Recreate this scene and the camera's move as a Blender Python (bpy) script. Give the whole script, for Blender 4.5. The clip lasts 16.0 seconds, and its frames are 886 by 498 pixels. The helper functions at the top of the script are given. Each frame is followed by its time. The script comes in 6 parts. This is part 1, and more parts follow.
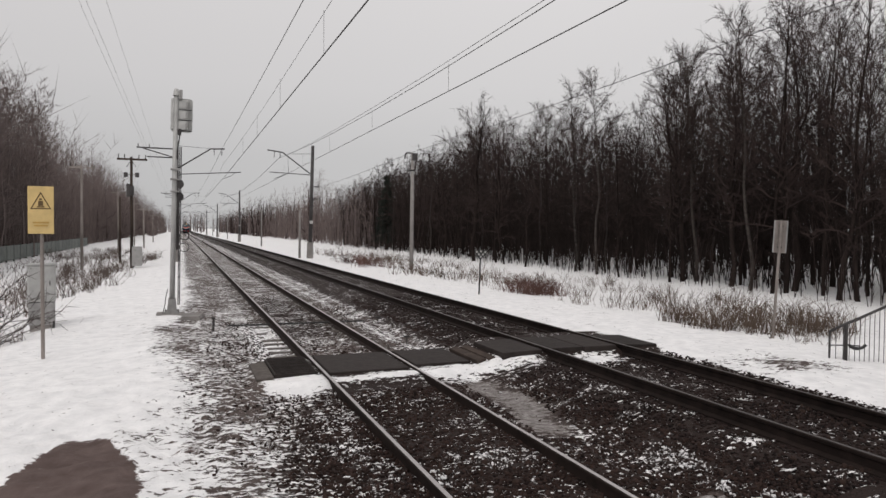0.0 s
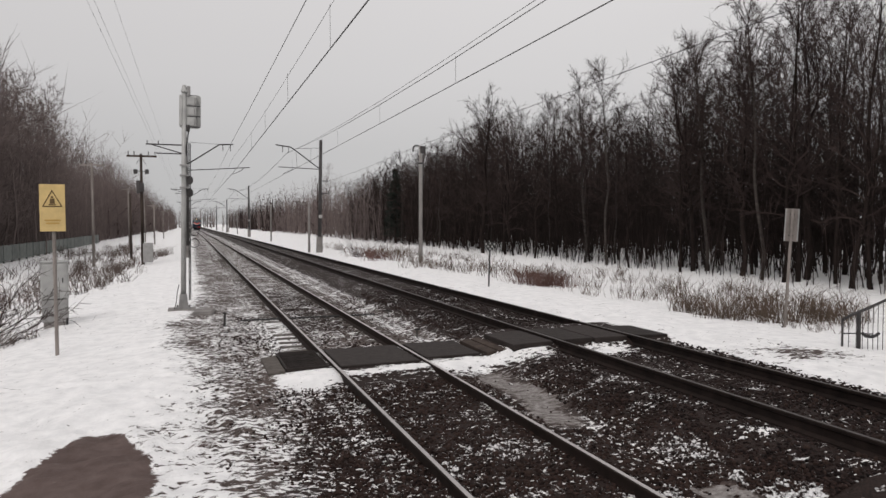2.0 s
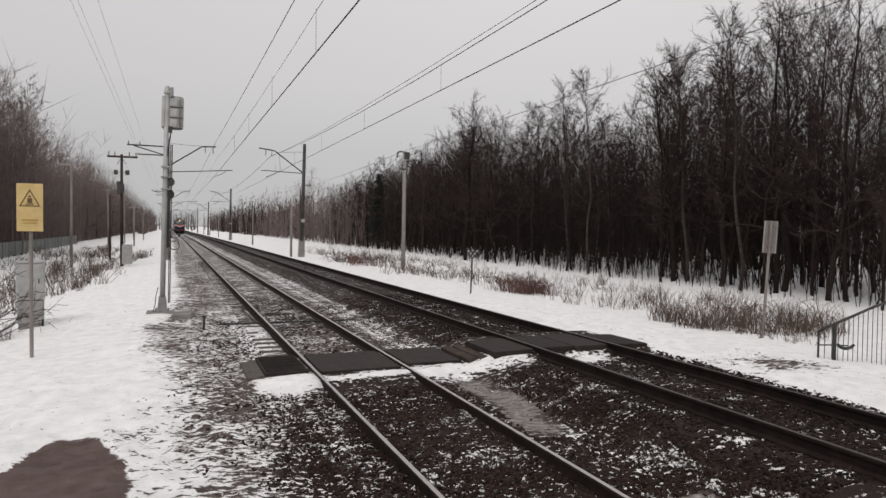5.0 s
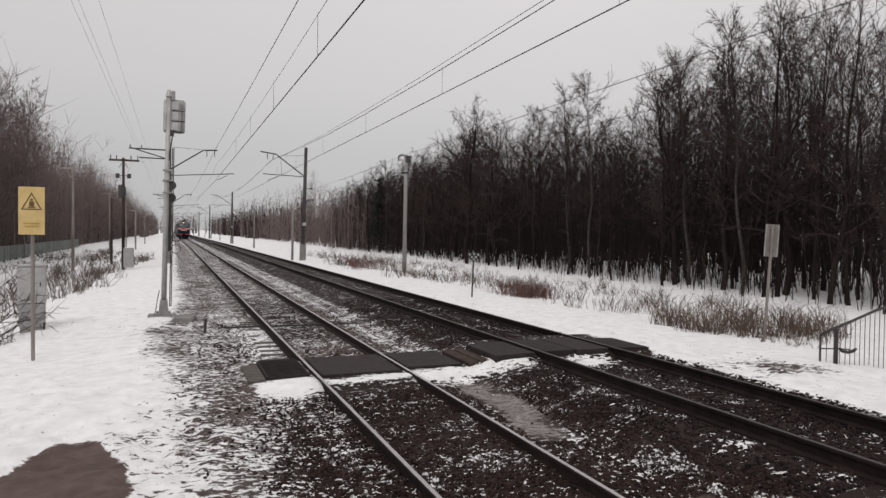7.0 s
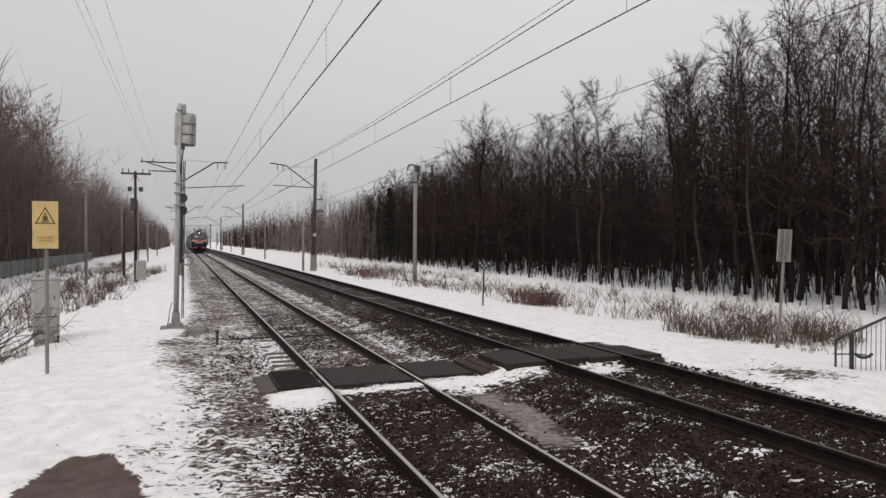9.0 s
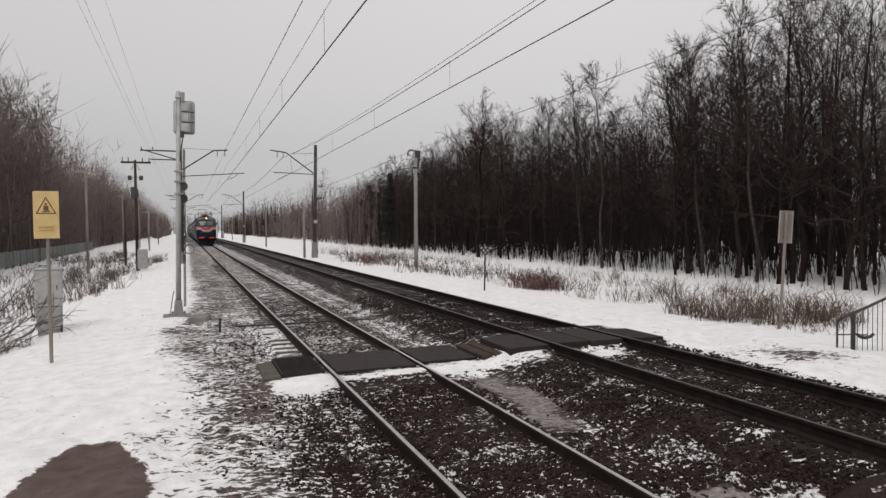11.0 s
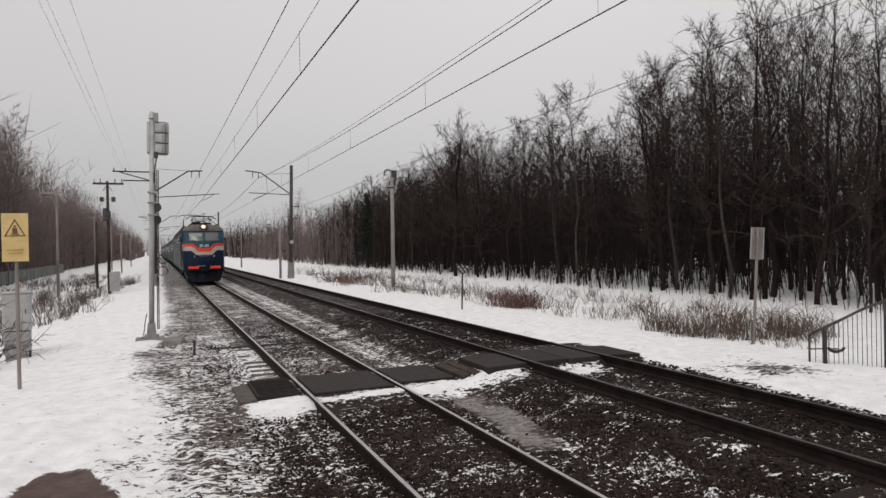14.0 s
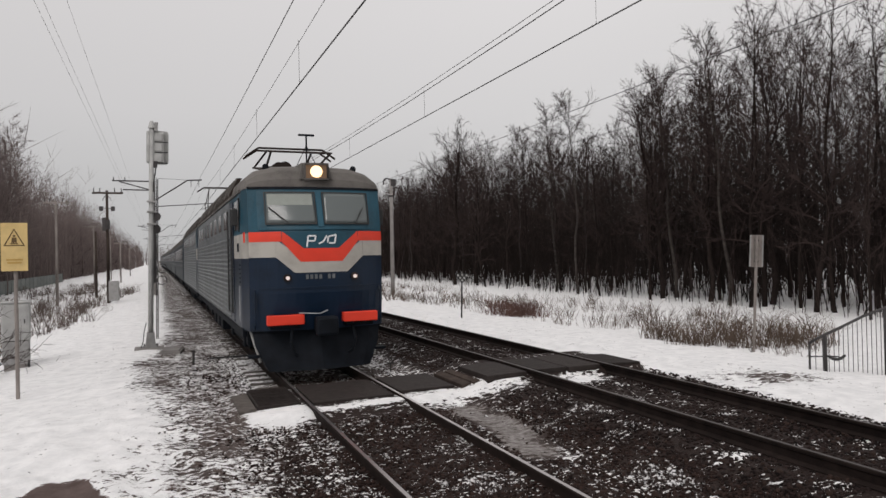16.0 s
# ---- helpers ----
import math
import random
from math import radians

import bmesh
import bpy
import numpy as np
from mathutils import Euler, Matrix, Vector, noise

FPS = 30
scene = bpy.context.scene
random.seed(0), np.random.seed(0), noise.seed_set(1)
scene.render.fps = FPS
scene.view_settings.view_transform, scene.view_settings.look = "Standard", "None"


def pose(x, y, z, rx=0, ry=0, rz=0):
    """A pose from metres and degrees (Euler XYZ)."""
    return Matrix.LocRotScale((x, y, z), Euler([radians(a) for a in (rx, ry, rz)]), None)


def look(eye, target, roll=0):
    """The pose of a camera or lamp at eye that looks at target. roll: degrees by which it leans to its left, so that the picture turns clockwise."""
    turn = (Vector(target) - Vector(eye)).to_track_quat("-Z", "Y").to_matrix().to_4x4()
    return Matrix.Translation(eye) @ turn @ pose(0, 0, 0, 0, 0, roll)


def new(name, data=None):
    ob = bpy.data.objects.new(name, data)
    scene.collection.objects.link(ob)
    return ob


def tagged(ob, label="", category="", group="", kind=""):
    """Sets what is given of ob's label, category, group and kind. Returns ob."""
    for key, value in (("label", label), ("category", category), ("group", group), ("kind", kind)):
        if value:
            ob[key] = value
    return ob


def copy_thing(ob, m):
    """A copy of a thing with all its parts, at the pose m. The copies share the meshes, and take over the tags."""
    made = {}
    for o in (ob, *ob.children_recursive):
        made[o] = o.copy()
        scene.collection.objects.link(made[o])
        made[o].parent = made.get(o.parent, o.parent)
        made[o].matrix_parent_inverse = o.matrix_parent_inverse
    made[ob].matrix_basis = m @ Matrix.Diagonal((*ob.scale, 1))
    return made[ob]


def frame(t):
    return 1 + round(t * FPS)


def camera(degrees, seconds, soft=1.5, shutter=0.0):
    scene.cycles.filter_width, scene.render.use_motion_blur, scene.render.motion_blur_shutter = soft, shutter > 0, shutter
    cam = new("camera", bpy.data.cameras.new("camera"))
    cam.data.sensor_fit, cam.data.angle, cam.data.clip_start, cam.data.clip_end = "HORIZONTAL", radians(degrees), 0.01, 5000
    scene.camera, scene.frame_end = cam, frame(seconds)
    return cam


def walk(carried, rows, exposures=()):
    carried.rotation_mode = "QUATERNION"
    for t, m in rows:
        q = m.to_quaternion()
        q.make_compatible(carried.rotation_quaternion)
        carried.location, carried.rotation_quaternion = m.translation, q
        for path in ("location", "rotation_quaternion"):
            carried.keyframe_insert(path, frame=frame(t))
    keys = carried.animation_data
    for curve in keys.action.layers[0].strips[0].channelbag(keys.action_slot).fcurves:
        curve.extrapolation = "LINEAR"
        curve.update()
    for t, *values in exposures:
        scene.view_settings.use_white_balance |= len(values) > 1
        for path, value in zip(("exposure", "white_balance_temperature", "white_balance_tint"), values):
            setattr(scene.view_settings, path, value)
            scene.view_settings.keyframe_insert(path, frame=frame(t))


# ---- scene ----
cam = camera(66.0, 16.0, soft=1.5)
EYE_Z = 2.426
# seconds, yaw, pitch, roll of the hand-held camera, which stays on one spot
PATH = [
    (0.0, -21.01, -1.59, -0.45),
    (0.5, -21.09, -1.73, -0.21),
    (1.0, -21.00, -2.64, -0.25),
    (1.5, -20.86, -2.62, -0.13),
    (2.0, -20.26, -2.21, 0.28),
    (2.5, -20.34, -2.46, 0.20),
    (3.0, -20.55, -2.22, 0.11),
    (3.5, -20.87, -2.04, -0.11),
    (4.0, -21.20, -1.96, -0.16),
    (4.5, -21.37, -2.01, -0.42),
    (5.0, -21.69, -1.66, -0.67),
    (7.5, -21.50, -1.18, -0.73),
    (8.0, -21.03, -0.53, -0.92),
    (8.5, -19.56, -0.87, -0.46),
    (9.0, -20.74, -0.62, 0.01),
    (9.2, -20.30, -1.16, -0.23),
    (11.3, -21.01, -1.92, 1.02),
    (11.5, -21.58, -1.54, 0.89),
    (12.0, -21.81, -0.48, 0.69),
    (12.5, -22.06, -0.16, 0.64),
    (13.0, -22.19, -0.28, 0.78),
    (13.5, -22.50, -0.15, 0.98),
    (14.0, -22.59, -0.27, 1.17),
    (14.5, -22.58, -0.25, 1.40),
    (15.0, -22.45, 0.02, 1.49),
    (15.5, -22.56, 0.34, 1.42),
    (16.0, -22.64, 0.44, 1.32),
]
walk(cam, [(t, pose(0, 0, EYE_Z, 90 + b, c, a)) for t, a, b, c in PATH])

# ---- light: a flat overcast winter day ----
world = bpy.data.worlds.new("winter_sky")
scene.world = world
world.use_nodes = True
wn, wl = world.node_tree.nodes, world.node_tree.links
wn.clear()
sky = wn.new("ShaderNodeTexSky")
sky.sky_type, sky.sun_disc = "NISHITA", False
sky.sun_elevation, sky.sun_rotation = radians(38), radians(35)
bw = wn.new("ShaderNodeHueSaturation")
bw.inputs["Saturation"].default_value = 0.06
bw.inputs["Value"].default_value = 0.10
# the cloud layer is darker towards the horizon and brightest overhead
way = wn.new("ShaderNodeTexCoord")
split = wn.new("ShaderNodeSeparateXYZ")
wl.new(way.outputs["Generated"], split.inputs[0])
layer = wn.new("ShaderNodeValToRGB")
layer.color_ramp.elements[0].position, layer.color_ramp.elements[1].position = 0.0, 1.0
layer.color_ramp.elements[0].color, layer.color_ramp.elements[1].color = (0.43, 0.428, 0.433, 1), (0.86, 0.83, 0.83, 1)
for at, grey in ((0.10, (0.495, 0.488, 0.492, 1)), (0.20, (0.588, 0.573, 0.577, 1)), (0.33, (0.655, 0.634, 0.637, 1))):
    layer.color_ramp.elements.new(at).color = grey
wl.new(split.outputs["Z"], layer.inputs[0])
cloud = wn.new("ShaderNodeMixRGB")
cloud.inputs[0].default_value = 0.88
bgr = wn.new("ShaderNodeBackground")
bgr.inputs["Strength"].default_value = 1.0
wout = wn.new("ShaderNodeOutputWorld")
wl.new(sky.outputs[0], bw.inputs["Color"])
wl.new(bw.outputs[0], cloud.inputs[1])
wl.new(layer.outputs[0], cloud.inputs[2])
wl.new(cloud.outputs[0], bgr.inputs[0])
wl.new(bgr.outputs[0], wout.inputs[0])
sun_data = bpy.data.lights.new("sun", "SUN")
sun_data.energy, sun_data.angle, sun_data.color = 1.15, radians(30), (1.0, 0.95, 0.92)
sun = new("sun", sun_data)
sun.matrix_world = look((-20, -30, 40), (0, 0, 0))
scene.view_settings.exposure = 0.0


# ---- materials ----
def mat(name, colour, rough=0.8, metal=0.0, var=0.25, scale=6.0, bump=0.0, fine=60.0, tint=None, streak=1.0, spec=0.5):
    """A painted or natural surface: base colour with stains at one scale and grain at another."""
    m = bpy.data.materials.new(name)
    m.use_nodes = True
    n, l = m.node_tree.nodes, m.node_tree.links
    p = n["Principled BSDF"]
    p.inputs["Roughness"].default_value, p.inputs["Metallic"].default_value = rough, metal
    p.inputs["Specular IOR Level"].default_value = spec
    tc = n.new("ShaderNodeTexCoord")
    mp = n.new("ShaderNodeMapping")
    mp.inputs["Scale"].default_value = (1, 1, streak)
    l.new(tc.outputs["Object"], mp.inputs[0])
    a = n.new("ShaderNodeTexNoise")
    a.inputs["Scale"].default_value, a.inputs["Detail"].default_value = scale, 5
    b = n.new("ShaderNodeTexNoise")
    b.inputs["Scale"].default_value, b.inputs["Detail"].default_value = fine, 3
    l.new(mp.outputs[0], a.inputs[0])
    l.new(mp.outputs[0], b.inputs[0])
    add = n.new("ShaderNodeMath")
    add.operation = "MULTIPLY_ADD"
    add.inputs[1].default_value = 0.4
    l.new(b.outputs[0], add.inputs[0])
    l.new(a.outputs[0], add.inputs[2])
    info = n.new("ShaderNodeObjectInfo")
    rnd = n.new("ShaderNodeMath")
    rnd.operation = "MULTIPLY_ADD"
    rnd.inputs[1].default_value = 0.25
    l.new(info.outputs["Random"], rnd.inputs[0])
    l.new(add.outputs[0], rnd.inputs[2])
    r = n.new("ShaderNodeValToRGB")
    c = colour
    t = tint or [v * (1 - var * 1.6) for v in c]
    r.color_ramp.elements[0].position, r.color_ramp.elements[1].position = 0.5, 1.0
    r.color_ramp.elements[0].color = (*t, 1)
    r.color_ramp.elements[1].color = (*[min(1, v * (1 + var * 0.5)) for v in c], 1)
    l.new(rnd.outputs[0], r.inputs[0])
    l.new(r.outputs[0], p.inputs["Base Color"])
    if bump:
        bp = n.new("ShaderNodeBump")
        bp.inputs["Strength"].default_value = bump
        bp.inputs["Distance"].default_value = 0.02
        l.new(add.outputs[0], bp.inputs["Height"])
        l.new(bp.outputs[0], p.inputs["Normal"])
    return m


def glow(name, colour, strength):
    m = bpy.data.materials.new(name)
    m.use_nodes = True
    p = m.node_tree.nodes["Principled BSDF"]
    p.inputs["Base Color"].default_value = (*colour, 1)
    p.inputs["Emission Color"].default_value = (*colour, 1)
    p.inputs["Emission Strength"].default_value = strength
    return m


def ground_material():
    """Snow, trodden slush, grit and bare path mixed by the vertex attribute 'cover' (1 snow, 0 bare) and noise."""
    m = bpy.data.materials.new("snow_and_grit")
    m.use_nodes = True
    n, l = m.node_tree.nodes, m.node_tree.links
    p = n["Principled BSDF"]
    tc = n.new("ShaderNodeTexCoord")
    att = n.new("ShaderNodeAttribute")
    att.attribute_name = "cover"

    def nz(scale, detail, sx=1.0, sy=1.0):
        mp = n.new("ShaderNodeMapping")
        mp.inputs["Scale"].default_value = (sx, sy, 1)
        l.new(tc.outputs["Object"], mp.inputs[0])
        t = n.new("ShaderNodeTexNoise")
        t.inputs["Scale"].default_value, t.inputs["Detail"].default_value = scale, detail
        t.inputs["Roughness"].default_value = 0.65
        l.new(mp.outputs[0], t.inputs[0])
        return t.outputs[0]

    def math2(op, a, b):
        t = n.new("ShaderNodeMath")
        t.operation = op
        for i, v in enumerate((a, b)):
            if isinstance(v, (int, float)):
                t.inputs[i].default_value = v
            else:
                l.new(v, t.inputs[i])
        return t.outputs[0]

    def ramp(x, p0, p1, c0, c1):
        r = n.new("ShaderNodeValToRGB")
        r.color_ramp.elements[0].position, r.color_ramp.elements[1].position = p0, p1
        r.color_ramp.elements[0].color, r.color_ramp.elements[1].color = (*c0, 1), (*c1, 1)
        l.new(x, r.inputs[0])
        return r.outputs[0]

    big, small = nz(1.3, 4), nz(6.5, 7, 1.25, 2.1)
    # patchiness: strongest where cover is near one half
    pat = math2("ADD", math2("MULTIPLY", math2("SUBTRACT", big, 0.5), 1.1), math2("MULTIPLY", math2("SUBTRACT", small, 0.5), 2.7))
    lvl = math2("ADD", att.outputs["Fac"], pat)
    mask = ramp(lvl, 0.45, 0.55, (0, 0, 0), (1, 1, 1))
    grit = ramp(nz(38, 5), 0.3, 0.75, (0.0065, 0.0042, 0.0036), (0.044, 0.029, 0.025))
    slushy = ramp(nz(16, 6, 1.0, 1.8), 0.3, 0.7, (0.016, 0.012, 0.011), (0.155, 0.122, 0.110))
    sl = n.new("ShaderNodeAttribute")
    sl.attribute_name = "slush"
    mix0 = n.new("ShaderNodeMixRGB")
    l.new(sl.outputs["Fac"], mix0.inputs[0])
    l.new(grit, mix0.inputs[1])
    l.new(slushy, mix0.inputs[2])
    grit = mix0.outputs[0]
    snow = ramp(nz(3.5, 8), 0.30, 0.62, (0.70, 0.70, 0.705), (0.87, 0.865, 0.865))
    mix = n.new("ShaderNodeMixRGB")
    l.new(mask, mix.inputs[0])
    l.new(grit, mix.inputs[1])
    l.new(snow, mix.inputs[2])
    # wet trodden path
    wet = n.new("ShaderNodeAttribute")
    wet.attribute_name = "wet"
    wl_ = math2("ADD", wet.outputs["Fac"], math2("ADD", math2("MULTIPLY", math2("SUBTRACT", small, 0.5), 1.1), math2("MULTIPLY", math2("SUBTRACT", big, 0.5), 1.2)))
    wm = ramp(wl_, 0.46, 0.54, (0, 0, 0), (1, 1, 1))
    mud = ramp(nz(4, 6), 0.3, 0.7, (0.075, 0.052, 0.047), (0.135, 0.100, 0.092))
    mix2 = n.new("ShaderNodeMixRGB")
    l.new(wm, mix2.inputs[0])
    l.new(mix.outputs[0], mix2.inputs[1])
    l.new(mud, mix2.inputs[2])
    # grey refrozen melt water
    ice = n.new("ShaderNodeAttribute")
    ice.attribute_name = "ice"
    il = math2("ADD", ice.outputs["Fac"], math2("MULTIPLY", math2("SUBTRACT", small, 0.5), 2.6))
    im = ramp(il, 0.44, 0.56, (0, 0, 0), (1, 1, 1))
    rime = ramp(nz(9, 7, 1.0, 1.7), 0.34, 0.68, (0.085, 0.070, 0.064), (0.36, 0.34, 0.33))
    mix3 = n.new("ShaderNodeMixRGB")
    l.new(im, mix3.inputs[0])
    l.new(mix2.outputs[0], mix3.inputs[1])
    l.new(rime, mix3.inputs[2])
    l.new(mix3.outputs[0], p.inputs["Base Color"])
    p.inputs["Roughness"].default_value = 0.8
    p.inputs["Specular IOR Level"].default_value = 0.15
    bp = n.new("ShaderNodeBump")
    bp.inputs["Strength"].default_value, bp.inputs["Distance"].default_value = 0.6, 0.03
    hgt = math2("ADD", math2("MULTIPLY", mask, 0.6), nz(22, 6))
    l.new(hgt, bp.inputs["Height"])
    l.new(bp.outputs[0], p.inputs["Normal"])
    return m


def glass_material(name, tint=(0.05, 0.06, 0.065), rough=0.06):
    m = bpy.data.materials.new(name)
    m.use_nodes = True
    p = m.node_tree.nodes["Principled BSDF"]
    p.inputs["Base Color"].default_value = (*tint, 1)
    p.inputs["Roughness"].default_value = rough
    p.inputs["Specular IOR Level"].default_value = 0.7
    return m


M_GROUND = ground_material()
M_STONE = mat("crushed_granite", (0.05, 0.04, 0.037), 0.8, var=0.5, scale=3, bump=0.3, spec=0.12)
M_RAIL = mat("rusty_rail_steel", (0.022, 0.015, 0.013), 0.8, 0.1, var=0.4, scale=5, bump=0.2, spec=0.15)
M_RAILTOP = mat("polished_rail_head", (0.50, 0.47, 0.46), 0.30, 0.9, var=0.15, scale=3)
M_RAILDULL = mat("dull_rail_head", (0.11, 0.10, 0.095), 0.45, 0.7, var=0.2, scale=3)
M_SLEEPER = mat("weathered_concrete_sleeper", (0.10, 0.088, 0.08), 0.9, var=0.35, scale=7, bump=0.4, spec=0.15)
M_RUBBER = mat("black_rubber_mat", (0.030, 0.024, 0.022), 0.75, var=0.35, scale=6, bump=0.3, spec=0.18)
M_CONC = mat("aged_concrete", (0.23, 0.215, 0.205), 0.9, var=0.25, scale=2.5, bump=0.3)
M_STEELD = mat("dark_galvanised_steel", (0.075, 0.07, 0.07), 0.6, 0.4, var=0.3, scale=4, spec=0.2)
M_GREY = mat("grey_signal_paint", (0.40, 0.40, 0.39), 0.55, 0.1, var=0.2, scale=3)
M_GREYD = mat("dull_grey_paint", (0.29, 0.285, 0.28), 0.6, 0.1, var=0.25, scale=5)
M_BLACK = mat("black_paint", (0.02, 0.02, 0.02), 0.6, var=0.3)
M_WOOD = mat("tarred_pole_wood", (0.06, 0.045, 0.038), 0.9, var=0.4, scale=4, bump=0.3, streak=0.15, spec=0.15)
M_WOODL = mat("grey_weathered_wood", (0.25, 0.222, 0.205), 0.9, var=0.35, scale=4, bump=0.3, streak=0.15, spec=0.15)
M_YELLOW = mat("faded_yellow_sign", (0.58, 0.42, 0.175), 0.6, var=0.12, scale=5)
M_INK = mat("sign_ink", (0.10, 0.06, 0.02), 0.7, var=0.2)
M_INKL = mat("faded_sign_ink", (0.40, 0.25, 0.06), 0.7, var=0.2)
M_WHITE = mat("dirty_white_sheet", (0.50, 0.49, 0.47), 0.7, var=0.2, scale=4)
M_WIRE = mat("weathered_copper_wire", (0.045, 0.042, 0.042), 0.6, 0.3, var=0.2, spec=0.2)
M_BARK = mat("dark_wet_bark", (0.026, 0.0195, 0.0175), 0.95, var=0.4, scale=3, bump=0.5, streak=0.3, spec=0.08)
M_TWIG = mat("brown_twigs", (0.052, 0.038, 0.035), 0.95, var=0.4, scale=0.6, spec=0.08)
M_BIRCH = mat("birch_bark", (0.060, 0.051, 0.046), 0.9, var=0.5, scale=2, bump=0.3, streak=2.5, spec=0.15)
# Paler twigs for the far and left-hand trees: distance haze put into the colour.
M_HAZED = mat("haze_paled_brown_twigs", (0.165, 0.133, 0.126), 0.95, var=0.3, scale=0.5, spec=0.08)
M_REED = mat("dry_reed", (0.14, 0.105, 0.082), 0.95, var=0.5, scale=0.8, spec=0.1)
M_REDTWIG = mat("reddish_shrub_twigs", (0.135, 0.078, 0.067), 0.95, var=0.4, scale=0.8, spec=0.1)
M_SPRUCE = mat("dark_spruce_needles", (0.026, 0.031, 0.026), 0.95, var=0.4, scale=2, spec=0.1)


# ---- mesh helpers ----
def part(name, bm, material, parent=None, label="", smooth=False):
    """Links a bmesh as one mesh object, under a thing or part where one is given."""
    me = bpy.data.meshes.new(name)
    bm.to_mesh(me)
    bm.free()
    for m in (material if isinstance(material, (list, tuple)) else [material]):
        me.materials.append(m)
    if smooth:
        me.shade_smooth()
    ob = new(name, me)
    ob.parent = parent
    return tagged(ob, label)


def raw(name, verts, faces, material, parent=None, label=""):
    me = bpy.data.meshes.new(name)
    me.from_pydata([tuple(v) for v in verts], [], [tuple(f) for f in faces])
    me.materials.append(material)
    ob = new(name, me)
    ob.parent = parent
    return tagged(ob, label)


def box(bm, x0, x1, y0, y1, z0, z1, bevel=0.0):
    before = set(bm.verts)
    bmesh.ops.create_cube(bm, size=1, matrix=Matrix.Translation(((x0 + x1) / 2, (y0 + y1) / 2, (z0 + z1) / 2)) @ Matrix.Diagonal((x1 - x0, y1 - y0, z1 - z0, 1)))
    if bevel:
        vs = [v for v in bm.verts if v not in before]
        es = {e for v in vs for e in v.link_edges}
        bmesh.ops.bevel(bm, geom=list(es), offset=bevel, segments=2, affect="EDGES", profile=0.5)
    return bm


def boxed(*a, bevel=0.0):
    return box(bmesh.new(), *a, bevel=bevel)


def rod(bm, a, b, r0, r1=None, n=8):
    """A tapered round bar from a to b."""
    a, b = Vector(a), Vector(b)
    d = b - a
    q = d.to_track_quat("Z", "Y").to_matrix().to_4x4()
    bmesh.ops.create_cone(bm, cap_ends=True, segments=n, radius1=r0, radius2=r0 if r1 is None else r1, depth=d.length,
                          matrix=Matrix.Translation((a + b) / 2) @ q)
    return bm


def tube(bm, pts, r, n=6):
    for a, b in zip(pts, pts[1:]):
        rod(bm, a, b, r, n=n)
    return bm


def prism(bm, pts, y0, y1):
    """An outline in x and z, in order, pushed out along y."""
    f = [bm.verts.new((x, y0, z)) for x, z in pts]
    g = [bm.verts.new((x, y1, z)) for x, z in pts]
    bm.faces.new(f)
    bm.faces.new(g[::-1])
    for i in range(len(pts)):
        j = (i + 1) % len(pts)
        bm.faces.new((f[j], f[i], g[i], g[j]))
    bmesh.ops.recalc_face_normals(bm, faces=bm.faces)
    return bm


def thing(name, m, label, category, group="", kind=""):
    ob = new(name)
    ob.matrix_basis = m
    return tagged(ob, label, category, group, kind)


def smoothstep(a, b, x):
    t = np.clip((x - a) / (b - a), 0, 1)
    return t * t * (3 - 2 * t)


TRACK1, TRACK2, RISE2 = 3.07, 7.15, 0.25
GAUGE = 0.795


def bend(y):
    """The line bears a little to the left far ahead."""
    return -0.9 * smoothstep(85, 300, np.asarray(y, float))


# ---- ground ----
def ground_height(x, y):
    """Rail heads of the first track are at 0; the second track lies higher."""
    x = np.asarray(x, float)
    u = x - bend(y)
    xs = [-400, -40, -16, -9, -5.5, -3.4, -0.6, 0.4, 1.2, 1.75, 4.4, 4.9, 5.4, 5.85, 8.45, 9.0, 9.8, 11.5, 13.0, 16.0, 24.0, 60, 400]
    zs = [-1.4, -1.2, -1.0, -0.95, -0.75, -0.25, -0.08, -0.10, -0.16, -0.19, -0.19, -0.17, -0.06, 0.06, 0.06, 0.09, 0.10, 0.05, -0.12, -0.35, -0.35, -0.6, -1.0]
    z = np.interp(u, xs, zs)
    # the near bed is heaped fuller before the crossing and lower behind it, where the sleepers show
    y = np.asarray(y, float)
    bed = smoothstep(1.5, 1.9, u) * (1 - smoothstep(4.3, 4.7, u))
    return z + bed * (0.045 * (1 - smoothstep(11.0, 11.5, y)) + 0.010 * smoothstep(13.2, 13.8, y))


def rough(x, y):
    return 0.5 * np.sin(1.7 * x + 0.6 * y) * np.sin(0.9 * y - 0.5 * x) + 0.3 * np.sin(4.1 * x - 1.3 * y + 1) * np.sin(3.3 * y + 0.7 * x) + 0.2 * np.sin(9.3 * x + 5 * y) * np.sin(8.1 * y - 4 * x)


